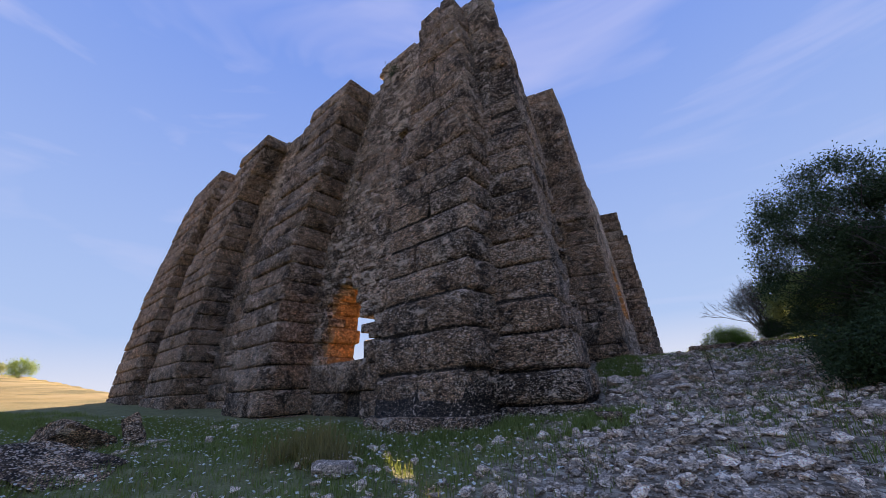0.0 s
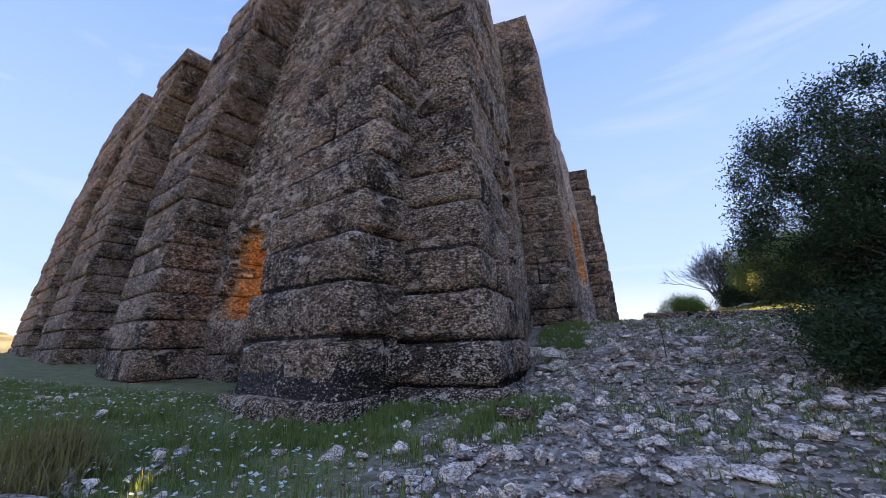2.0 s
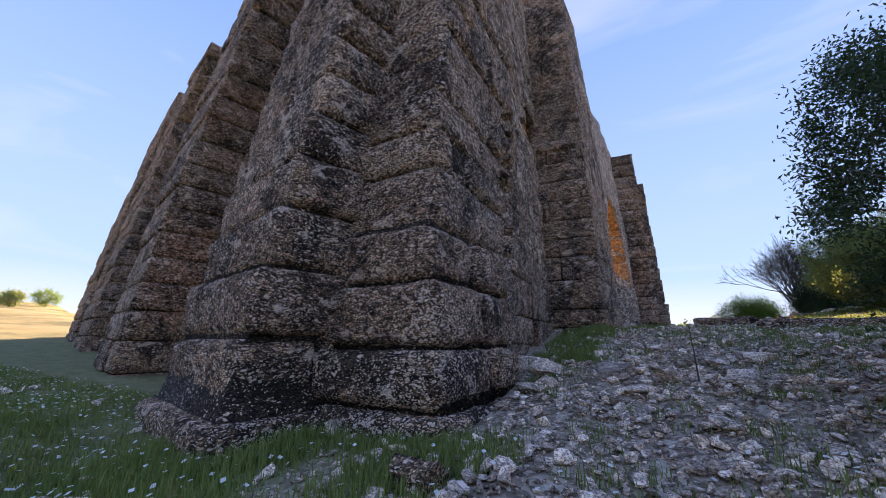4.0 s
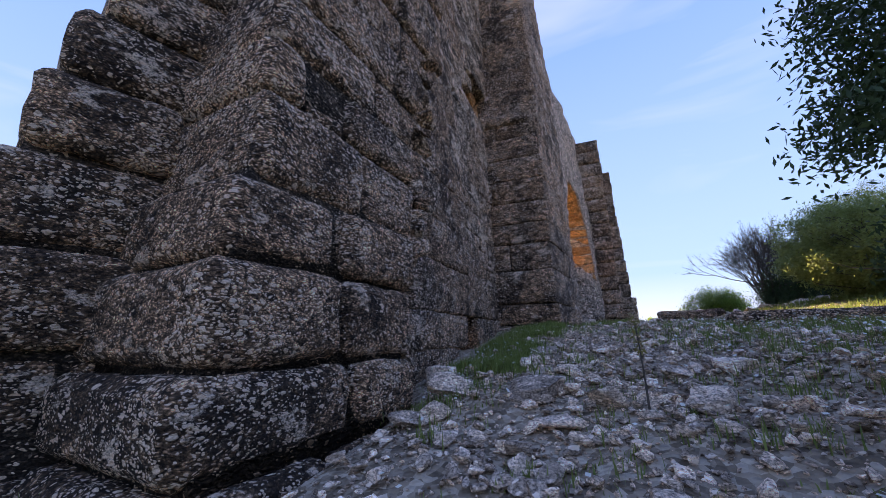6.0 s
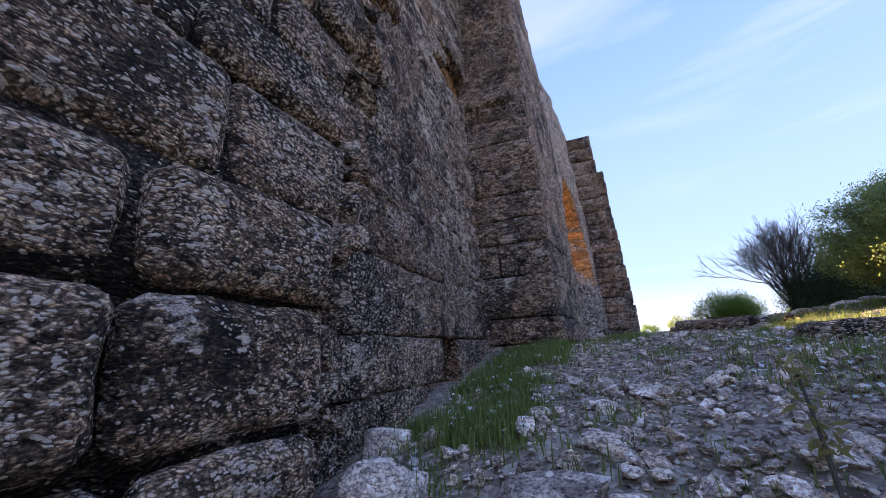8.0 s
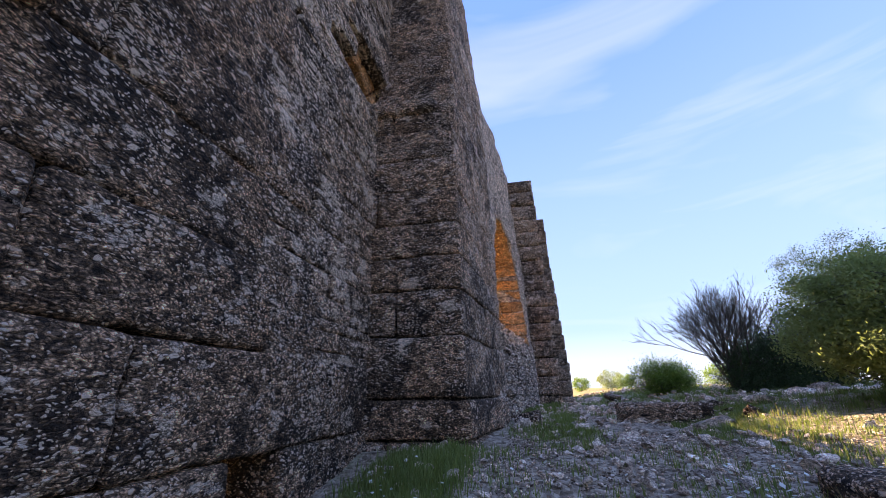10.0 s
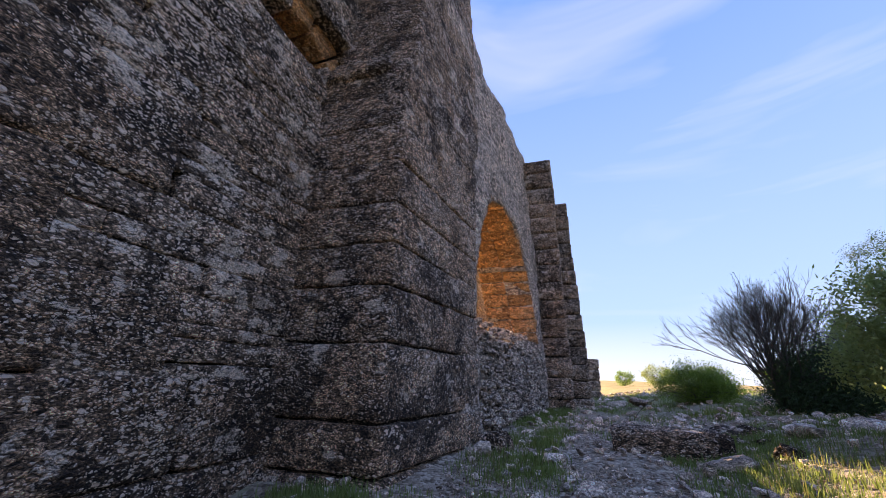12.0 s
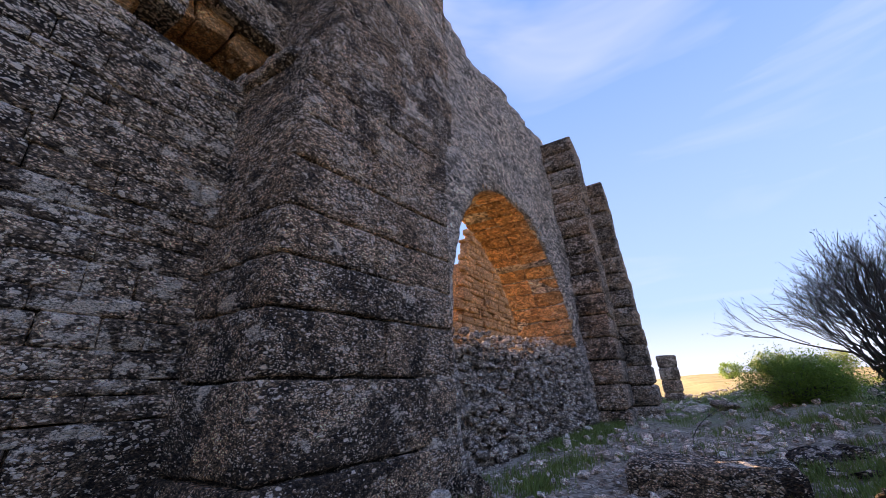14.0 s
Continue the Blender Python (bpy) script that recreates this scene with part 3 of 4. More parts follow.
def lean_map(c0, batter, zs, us):
    """(u, d, z) on the west front; the near edge follows us with the height, without steps."""
    def m(v, zc):
        u = v[:, 0] + interp(v[:, 2], zs, us)
        c = c0 + batter * (v[:, 2] - 2.0)
        return to_world(u[:, None] * EF + (c * CF + v[:, 1])[:, None] * NI, v[:, 2])
    return m


def front_pier(near, wide, z0, z1, seed, close):
    rows = courses(z0, z1, H, np.random.default_rng(seed))
    buttress("tall tapering buttress of dark weathered blocks", lean_map(6.05, 0.15, *near), rows, lambda z: (0.0, float(interp(z, *wide))), lambda z: 1.75, lambda k: (2 if k % 2 else 1, 1), seed + 18, close, cell=0.3, push=0.05)


front_pier(((0, 3.6, 6.6, 9.6, 13.2, 15.5), (11.5, 11.9, 12.0, 11.3, 10.5, 10.1)), ((1.5, 8.0, 12.4, 14.0), (2.5, 3.1, 3.1, 2.2)), 0.2, 13.3, 5, lambda z: z < 14)
front_pier(((1.8, 7.4, 11.5, 14.3), (19.8, 20.3, 19.9, 18.2)), ((1.6, 9.3, 14.5), (4.0, 4.0, 3.2)), 0.4, 14.5, 6, None)
front_pier(((2.0, 8.4, 14.8), (27.0, 27.6, 25.0)), ((1.9, 8.0, 13.3, 16.0), (4.6, 5.0, 5.6, 5.0)), 0.6, 15.6, 7, None)

# ---- south side: wall between the corner and the next buttress ----
def relief_gap(u, z):
    t = (u - 13.6) / 2.1
    return 0 < t < 1 and 7.2 + 0.35 * t < z < 7.2 + 0.35 * t + 2.2 * math.sqrt(max(0, t * (1.1 - t)))


def keep_s1(u0, u1, z0, z1):
    u, z = (u0 + u1) / 2, (z0 + z1) / 2
    if z > interp(u, (9, 9.8, 10.4, 12.3, 14, 16.5), (8.0, 11.0, 12.6, 13.4, 13.9, 13.6)):
        return False
    if 12.2 < u < 13.3 and z < 2.12:
        return False
    return not relief_gap(u, z)


def rubble_s1(u, z):
    edge = 13.0 + 0.5 * math.sin(z * 3.1) + 0.25 * math.sin(z * 7.7)
    return (u > edge and 4.2 < z < 7.6) or (u > 12.9 and 7.0 < z < 9.9) or (u > edge - 0.3 and 2.9 < z < 4.2 and u > 13.6) or z > 9.8


wall_south = add("wall_south", solid([(9.2, 10.2, -0.5, 9.0), (10.2, 12.3, -0.5, 12.4), (12.3, 13.4, 2.15, 7.2), (13.4, 16.4, -0.5, 7.2), (12.3, 16.4, 8.7, 12.4), (12.3, 13.5, 7.2, 8.7), (15.8, 16.4, 7.2, 8.7)], S1, 0.3, 1.6), CORE)
tagged(wall_south, "tall side wall of dark blocks patched with pale rubble", "wall", kind="structure")
masonry(wall_south, S1, [0.5, 1.0, 1.6, 2.12], lambda z: (9.2, 16.5), 0.62, 0.7, STONE, keep_s1, lambda u, z: True, 30, cell=0.13, r=0.03, gap=0.004, push=0.015, rough=0.03)
rows_s = courses(2.12, 14.0, 0.74, np.random.default_rng(9))
laid_s = masonry(wall_south, S1, rows_s, lambda z: (9.2, 16.5), 1.9, 0.7, STONE, lambda a, b, c, d: keep_s1(a, b, c, d) and not rubble_s1((a + b) / 2, (c + d) / 2), lambda u, z: z < 9.5, 31, cell=0.13, r=0.035, gap=0.009, push=0.015, rough=0.035)
masonry(wall_south, S1, courses(2.12, 14.0, 0.21, np.random.default_rng(10), 0.5), lambda z: (9.2, 16.5), 0.5, 0.6, RUBBLE, lambda a, b, c, d: keep_s1(a, b, c, d) and open_span(laid_s, a, b, (c + d) / 2), lambda u, z: z < 8, 32, r=0.02, cell=0.2, far_cell=0.5, gap=0.003, push=0.014, rough=0.02, piece="rubble_stone", low=0.4, high=2.0)
# drain jambs: the orange of the light inside is put into the stone
jambs = [stone((11.75, 0.12 + 0.5 * k, 1.2), (12.24 + 0.03 * (k % 2), 0.6 + 0.5 * k, 2.13), 0.04, 0.2, 0.03, 70 + k) for k in range(3)]
jambs += [stone((13.3 - 0.03 * (k % 2), 0.12 + 0.5 * k, 1.2), (13.75, 0.6 + 0.5 * k, 2.13), 0.04, 0.2, 0.03, 74 + k) for k in range(3)]
jv, jq = merge(jambs)
add("drain_jamb", (S1(jv, jv[:, 2]), jq), WARM, wall_south, "ochre stones lining a low drain opening, light from inside in their colour")
# stones of the relieving arch, tinted orange for light from within
back = []
for k in range(5):
    back.append(stone((13.2 + 0.55 * k, 0.9, 6.9), (13.73 + 0.55 * k, 1.6, 9.0), 0.05, 0.3, 0.05, 80 + k))
for k in range(7):
    a0, a1 = math.pi * k / 7, math.pi * (k + 1) / 7
    v, q = stone((a0 + 0.02, 0.28, 0.0), (a1 - 0.02, 1.3, 0.85), 0.025, 0.15, 0.0, 90 + k)
    w = np.stack([14.65 - np.cos(v[:, 0]) * (1.0 + 0.7 * v[:, 2]), v[:, 1], 7.4 + np.sin(v[:, 0]) * (0.85 + 0.7 * v[:, 2])], 1)
    w += (np.stack([fbm(w * 2.5 + 9 * c, 2, c) for c in range(3)], 1) - 0.5) * 0.08
    back.append((w, q))
bv, bq = merge(back)
add("relieving_arch", (S1(bv, bv[:, 2]), bq), WARM, wall_south, "shallow relieving arch of ochre stones, bounced light in their colour")

# ---- south side: buttress and wall with the great arch ----
ARC_Y, ARC_A, ARC_Z, ARC_H = 20.55, 2.8, 3.95, 3.45


def in_arch(u, z, grow=0.0):
    return z > ARC_Z and ((u - ARC_Y) / (ARC_A + grow)) ** 2 + ((z - ARC_Z) / (ARC_H + grow)) ** 2 < 1


C_MAP = corner_map(C_Z, C_X, C_Y, np.array([-1.0, 0.0]), np.array([0.12, 0.993]))
c_rows = [1.4, 2.0, 2.48, 3.28, 3.93, 4.45, 5.0] + [5.0 + 0.62 * k for k in range(1, 17)]


def c_width(z):
    return interp(z, (1.5, 7.0, 7.7, 14), (2.2, 2.2, 1.6, 1.6))


buttress("broad buttress of close-set dark blocks beside the great arch", C_MAP, c_rows, lambda z: (0.0, c_width(z)), lambda z: 2.8, lambda k: (1 if k % 3 else 2, 2 if k % 2 else 1), 26, lambda z: z < 11, cell=0.15, push=0.012, r=0.03)


def arch_wall():
    """Thick wall skin on a grid with the arched opening cut through it."""
    us = np.unique(np.round(np.concatenate([np.arange(16.9, 24.7, 0.2)]), 3))
    zs = np.arange(1.2, 13.2, 0.2)
    chunks = []
    uu, zz = np.meshgrid(us, zs)
    top = interp(us, (16.0, 18.0, 24.0), (12.4, 11.6, 11.2)) + 0.9 * (fbm(np.stack([us * 0.9, us * 0, us * 0], 1), 3, 5) - 0.4)
    # pull grid points near the arch onto its curve
    du, dz = uu - ARC_Y, zz - ARC_Z
    rad = np.sqrt((du / ARC_A) ** 2 + (dz / ARC_H) ** 2)
    snap = (np.abs(rad - 1) < 0.04) & (dz > 0)
    uu = np.where(snap, ARC_Y + du / rad, uu)
    zz = np.where(snap, ARC_Z + dz / rad, zz)
    p = np.stack([uu.ravel(), np.zeros(uu.size), zz.ravel()], 1)
    rough = ((fbm(p * 1.1, 3, 41) - 0.5) * 0.22 + (fbm(p * 4.5, 2, 44) - 0.5) * 0.10)
    outer = ARCH(p, p[:, 2])
    outer[:, 0] += rough
    inner = ARCH(p + np.array([0, 1.55, 0]), p[:, 2])
    n, mrows = len(us), len(zs)
    faces = []
    keepcell = np.zeros((mrows - 1, n - 1), bool)
    for j in range(mrows - 1):
        for i in range(n - 1):
            cu, cz = (us[i] + us[i + 1]) / 2, (zs[j] + zs[j + 1]) / 2
            if cz > top[i] or in_arch(cu, cz) or (abs(cu - ARC_Y) < ARC_A and cz < ARC_Z):
                continue
            keepcell[j, i] = True
    off = len(p)
    for j in range(mrows - 1):
        for i in range(n - 1):
            if not keepcell[j, i]:
                continue
            a, b, c, d = j * n + i, j * n + i + 1, (j + 1) * n + i + 1, (j + 1) * n + i
            faces.append((a, b, c, d))
            faces.append((a + off, d + off, c + off, b + off))
            for dj, di, e0, e1 in ((-1, 0, b, a), (1, 0, d, c), (0, -1, a, d), (0, 1, c, b)):
                jj, ij = j + dj, i + di
                if not (0 <= jj < mrows - 1 and 0 <= ij < n - 1 and keepcell[jj, ij]):
                    faces.append((e0, e1, e1 + off, e0 + off))
    return np.concatenate([outer, inner]), np.array(faces)


wall_arch = add("wall_arch", arch_wall(), COBBLE)
tagged(wall_arch, "grey rubble-concrete wall pierced by a great round arch", "wall", kind="structure")
add("infill_core", solid([(17.5, 23.5, 1.0, 3.8)], ARCH, 0.16, 1.5), COBBLE, wall_arch)
rng = np.random.default_rng(15)
# soffit and jambs: ochre blocks that line the opening, bounced light in their colour
steps = 26
for k in range(steps):
    a0, a1 = math.pi * k / steps, math.pi * (k + 1) / steps
    for d0, d1 in ((0.06, 0.8), (0.82, 1.6)):
        v, q = stone((a0 + 0.004, d0, 0.0), (a1 - 0.004, d1, 0.5), 0.02, 0.3, 0.0, k)
        ang, rr = v[:, 0], v[:, 2] + rng.uniform(-0.04, 0.04)
        u = ARC_Y - np.cos(ang) * (ARC_A - 0.03 + rr)
        z = ARC_Z + np.sin(ang) * (ARC_H - 0.03 + rr)
        w = np.stack([u, v[:, 1], z], 1)
        w += (np.stack([fbm(w * 3 + 9 * c, 2, c) for c in range(3)], 1) - 0.5) * 0.09
        add("arch_stone", (ARCH(w, w[:, 2]), q), WARM, wall_arch)
# inner wall seen through the arch; its colour holds the orange bounced light
INNER = side_map(lambda y, z: -6.0 + 0.02 * (y - 30))
inner_wall = add("wall_inner", solid([(31.8, 47.6, 0.5, 10.2)], INNER, 0.3, 1.5), WARM)
tagged(inner_wall, "ragged inner wall of ochre rubble, warm bounced light in its colour", "wall", kind="structure")
masonry(inner_wall, INNER, courses(0.5, 16, 0.36, np.random.default_rng(16), 0.5), lambda z: (27.2, 48.0), 0.7, 0.5, WARM, lambda a, b, c, d: (c + d) / 2 < interp((a + b) / 2, (27.2, 29.6, 30.0, 31.0, 31.4, 31.9, 33.0, 39), (5.4, 5.9, 7.6, 8.7, 10.6, 12.0, 12.5, 12.6)) + 0.3 * math.sin((a + b) * 0.8), None, 34, far_cell=0.4, push=0.09, rough=0.05, low=0.35, high=2.0, piece="rubble_stone")

# weathered ledge where the buttress narrows
v, q = stone((-1.6, 15.02, 7.25), (-0.35, 15.75, 7.58), 0.08, 0.15, 0.05, 77)
tagged(add("ledge_stone", (v, q), STONE), "projecting brown ledge stone on the broad buttress", "stone")

# ---- the far buttresses and the wall between ----
D_MAP = corner_map((2.0, 11.5), (1.85, 1.6), (23.75, 24.2), np.array([-1.0, 0.0]), Y2)
buttress("slender stepped buttress of dark weathered blocks", D_MAP, courses(1.2, 11.3, 0.62, np.random.default_rng(17)), lambda z: (0.0, 2.2), lambda z: 1.7, lambda k: (1, 1), 27)
E_MAP = corner_map((2.0, 10.5), (2.45, 2.1), (26.2, 26.6), np.array([-1.0, 0.0]), Y2)
buttress("slender stepped buttress of dark weathered blocks", E_MAP, courses(1.2, 10.2, 0.6, np.random.default_rng(18)), lambda z: (0.0, 2.2), lambda z: 1.7, lambda k: (1, 1), 28)
FAR = side_map(lambda y, z: 1.3 - 0.07 * (z - 3) + 0.1 * (y - 25))
wall_far = add("wall_far", solid([(24.4, 28.4, 0.5, 9.6)], FAR, 0.3, 1.6), CORE)
tagged(wall_far, "end stretch of the ruined side wall in dark blocks", "wall", kind="structure")
masonry(wall_far, FAR, courses(1.2, 10.0, 0.5, np.random.default_rng(19)), lambda z: (24.4, 28.5), 0.9, 0.7, COBBLE, None, None, 35)


# ---- loose things ----
def rock_shape(size, seed, n=5, flat=4):
    """A broken stone: a lumpy ball with a few planes knocked off."""
    rng = np.random.default_rng(seed)
    idx, quads = box_topology((n, n, n))
    p = idx / n * 2 - 1
    p = p / np.linalg.norm(p, axis=1, keepdims=True) * (0.55 + 0.45 / np.max(np.abs(p / np.linalg.norm(p, axis=1, keepdims=True)), axis=1, keepdims=True))
    for _ in range(flat * 2):
        d = rng.normal(size=3)
        d /= np.linalg.norm(d)
        over = np.clip(p @ d - rng.uniform(0.35, 0.75), 0, None)
        p = p - over[:, None] * d
    p = p + (np.stack([fbm(p * 2.3 + seed + 5 * c, 3, c) for c in range(3)], 1) - 0.5) * 0.22
    return p * np.array(size) / 2, quads


def placed(chunk, x, y, z, yaw, tilt=0.0):
    v, q = chunk
    c, s = math.cos(tilt), math.sin(tilt)
    v = np.stack([v[:, 0], v[:, 1] * c - v[:, 2] * s, v[:, 1] * s + v[:, 2] * c], 1)
    c, s = math.cos(yaw), math.sin(yaw)
    return np.stack([v[:, 0] * c - v[:, 1] * s + x, v[:, 0] * s + v[:, 1] * c + y, v[:, 2] + z], 1), q


def gz(x, y):
    return float(ground_z(np.array([x]), np.array([y]))[0])


def boulder(x, y, size, yaw=0.0, mat=None, label="", seed=0, sink=0.35, name="boulder", n=9):
    ob = add(name, placed(rock_shape(size, seed, n), x, y, gz(x, y) + size[2] * (0.5 - sink), yaw), mat or ROCK)
    return tagged(ob, label or "pale limestone boulder half sunk in the stony slope", "rock", "loose stones of the slope")


# stones that stand out, (x, y), (length, width, height), turn
for k, (x, y, l, w, h, yaw) in enumerate((
        (-0.42, 4.75, 0.42, 0.30, 0.20, 0.1), (0.49, 5.75, 0.46, 0.32, 0.13, 0.2), (0.80, 5.7, 0.40, 0.26, 0.09, -0.2),
        (1.3, 6.3, 0.42, 0.30, 0.12, 0.0), (1.75, 5.9, 0.34, 0.30, 0.32, 0.4), (-0.41, 9.12, 0.34, 0.28, 0.24, 0.7),
        (-0.36, 9.65, 0.62, 0.34, 0.32, -0.15), (0.35, 9.55, 0.75, 0.45, 0.30, 0.1), (0.9, 9.45, 0.34, 0.30, 0.24, 0.5),
        (0.62, 9.1, 0.50, 0.24, 0.16, 0.05), (1.3, 9.55, 0.55, 0.26, 0.16, 0.0), (1.62, 9.5, 0.62, 0.40, 0.22, 0.3),
        (1.5, 10.2, 0.34, 0.24, 0.18, 0.2), (0.2, 11.4, 0.36, 0.28, 0.18, 0.4), (-0.75, 11.0, 0.36, 0.28, 0.24, 0.9),
        (-0.9, 10.4, 0.48, 0.28, 0.26, 0.2), (1.0, 11.2, 0.42, 0.28, 0.15, 0.1), (-2.0, 7.35, 0.20, 0.18, 0.22, 0.3),
        (0.62, 16.6, 0.34, 0.26, 0.28, 0.4), (1.2, 18.4, 0.32, 0.24, 0.14, 0.1), (1.55, 16.6, 0.40, 0.30, 0.14, 0.2),
        (2.0, 15.4, 0.38, 0.30, 0.16, 0.7), (-3.6, 4.4, 0.75, 0.34, 0.20, 0.1), (-1.96, 5.65, 0.26, 0.20, 0.14, 0.8),
        (0.02, 5.55, 0.40, 0.26, 0.14, 0.1), (-0.17, 6.3, 0.36, 0.26, 0.12, 0.5), (-0.1, 8.7, 0.30, 0.24, 0.16, 1.1),
        (-8.3, 5.4, 0.75, 0.30, 0.10, 0.2), (1.1, 4.6, 0.32, 0.24, 0.14, 0.4), (0.2, 3.9, 0.30, 0.22, 0.12, 0.9),
        (-0.55, 9.0, 0.34, 0.24, 0.16, 0.3), (0.95, 8.9, 0.36, 0.20, 0.12, 0.1), (-0.9, 5.5, 0.28, 0.22, 0.12, 0.6),
        (1.95, 10.3, 0.40, 0.26, 0.16, 0.2), (0.55, 10.3, 0.40, 0.24, 0.18, 0.0), (1.15, 8.2, 0.30, 0.22, 0.12, 0.6))):
    boulder(x, y, (l, w, h), yaw, seed=100 + k)
boulder(-0.62, 6.6, (0.55, 0.42, 0.42), 0.3, STONE, "dark pitted boulder at the foot of the corner buttress", 140, 0.4)
boulder(0.75, 17.0, (0.6, 0.5, 0.45), 0.2, STONE, "dark pitted boulder beside the side wall", 141, 0.3)
boulder(3.6, 17.0, (0.62, 0.42, 0.34), 0.15, ROCK, "smooth pale grey boulder beside the fallen slab", 142, 0.3)
boulder(4.2, 17.2, (0.55, 0.34, 0.26), 0.4, STONE, "brown weathered stone in the grass", 143, 0.3)
boulder(-6.9, 3.5, (2.2, 1.5, 0.8), 0.4, STONE, "broad grey lichened outcrop in the grass", 144, 0.45, n=16)
boulder(-9.0, 4.4, (1.5, 1.0, 0.9), 0.1, STONE, "broad grey lichened outcrop in the grass", 145, 0.4, n=14)
boulder(-8.0, 4.9, (0.45, 0.45, 0.75), 0.2, STONE, "upright grey stone in the grass", 146, 0.3)
boulder(3.3, 27.5, (0.8, 0.4, 0.3), 0.1, ROCK, "squared pale block lying at the end of the path", 147, 0.2)
boulder(4.1, 27.0, (0.9, 0.6, 0.45), 0.2, STONE, "dark boulder beside a low green bush", 148, 0.3)
rng = np.random.default_rng(51)
for k in range(26):
    x, y = rng.uniform(3.9, 8.5), rng.uniform(17.6, 19.6)
    s = rng.uniform(0.2, 0.55)
    boulder(x, y, (s * 1.5, s, s * 0.5), rng.uniform(0, 3), ROCK if k % 3 else STONE, "flat pale stone of a tumbled low wall", 160 + k, 0.25, n=6)


rng = np.random.default_rng(52)
for k in range(22):
    t = k / 21
    size = rng.uniform(0.16, 0.38)
    v, q = rock_shape((size * 1.2, size * 1.5, size), 560 + k, 6)
    add("broken_stone", placed((v, q), -1.2 + rng.uniform(-0.05, 0.06), 10.12 + 0.75 * t ** 1.6 + rng.uniform(-0.1, 0.12), 1.55 + 4.6 * t, rng.uniform(0, 3), rng.uniform(-0.4, 0.4)), (STONE, RUBBLE, STONE)[k % 3], wall_south)


def slab(label, x0, x1, y0, y1, z0, z1, yaw, seed):
    v, q = stone((x0, y0, z0), (x1, y1, z1), 0.06, 0.12, 0.03, seed)
    c = np.array([(x0 + x1) / 2, (y0 + y1) / 2, 0])
    v = placed((v - c, q), c[0], c[1], 0, yaw)[0]
    return tagged(add("stone_slab", (v, q), STONE), label, "stone slab")


slab("long dark fallen slab lying by the path", 2.35, 3.8, 17.5, 18.2, 1.85, 2.35, -0.08, 61)
slab("long dark fallen slab at the top of the slope", 2.7, 4.4, 12.75, 13.4, 1.5, 2.05, -0.12, 62)


def scatter(count, x0, x1, y0, y1, weight, seed):
    """Places on the ground, thinned by weight(x, y)."""
    r = np.random.default_rng(seed)
    x, y = r.uniform(x0, x1, count * 4), r.uniform(y0, y1, count * 4)
    ok = r.uniform(0, 1, count * 4) < weight(x, y)
    x, y = x[ok][:count], y[ok][:count]
    return x, y, ground_z(x, y)


def inside_ruin(x, y):
    c = y + 0.3 * x
    a = (x < -2.2) & (c > 7.3)
    a |= (x < -2.3) & (x > -5.4) & (c > 5.8)
    a |= (x < -0.75) & (x > -2.6) & (y > 7.5)
    a |= (x < -1.3) & (y > 8)
    a |= (x < 0.5) & (y > 14.9) & (y < 18) | (x < 0.7) & (y >= 18)
    return a


def on_path(x, y):
    """How bare and stony the ground is."""
    p = np.stack([x * 0.7, y * 0.7, x * 0], 1)
    bare = smooth01((x + 2.4) / 2.2) * (1 - smooth01((x - 3.2) / 2.5))
    return np.clip(bare * (0.35 + 1.1 * fbm(p, 3, 71)), 0.04 + 0.35 * smooth01((fbm(p * 0.8, 3, 74) - 0.5) / 0.12), 1) * ~inside_ruin(x, y)


def pebbles(name, label, count, lo, hi, n, box, seed, weight, mat=None, kinds=24):
    r = np.random.default_rng(seed)
    shapes = [rock_shape((1.0, r.uniform(0.55, 0.95), r.uniform(0.35, 0.7)), 300 + k, n, 5) for k in range(kinds)]
    x, y, z = scatter(count, *box, weight, seed)
    parts = []
    for i in range(len(x)):
        s = lo + (hi - lo) * r.uniform() ** 2.1
        v, q = shapes[int(r.integers(kinds))]
        parts.append(placed((v * s, q), x[i], y[i], z[i] + s * 0.26, r.uniform(0, 6.28), r.uniform(-0.6, 0.6)))
    return tagged(add(name, merge(parts), mat or ROCK, smooth=False), label, "stones", kind="stuff")


pebbles("rubble", "pale broken stones strewn over the slope", 8200, 0.035, 0.19, 3, (-9, 7, 1.5, 22), 72, lambda a, b: on_path(a, b) * np.where(b > 11.5, 0.3, 1.0))
pebbles("rubble", "broken stones strewn in the shade beyond the arch", 1800, 0.06, 0.3, 3, (0.8, 12, 18, 40), 76, lambda a, b: np.clip(0.35 + 0.9 * smooth01((fbm(np.stack([a * 0.5, b * 0.5, a * 0], 1), 3, 77) - 0.45) / 0.15), 0, 1) * ~inside_ruin(a, b))
pebbles("gravel", "small pale gravel between the stones", 28000, 0.014, 0.06, 2, (-2.4, 4.2, 3.0, 16.5), 73, on_path, GRAVEL)


# uneven rubble that closes the lower part of the arch
r = np.random.default_rng(75)
shapes = [rock_shape((1.0, 0.6, 0.75), 500 + k, 4, 4) for k in range(20)]
filling = []
for zz in np.arange(1.5, 3.98, 0.13):
    for yy in np.arange(17.75, 23.35, 0.17):
        u, z = yy + r.uniform(-0.07, 0.07), zz + r.uniform(-0.05, 0.05)
        v, q = shapes[int(r.integers(20))]
        sc = 0.15 + 0.16 * r.uniform() ** 2
        w, q = placed((v * sc, q), 0, 0, 0, r.uniform(-0.5, 0.5) + math.pi / 2, r.uniform(-0.4, 0.4))
        filling.append((ARCH(np.stack([w[:, 1] + u, 0.15 - w[:, 0] * 1.1 - 0.07, w[:, 2] + z], 1), z), q))
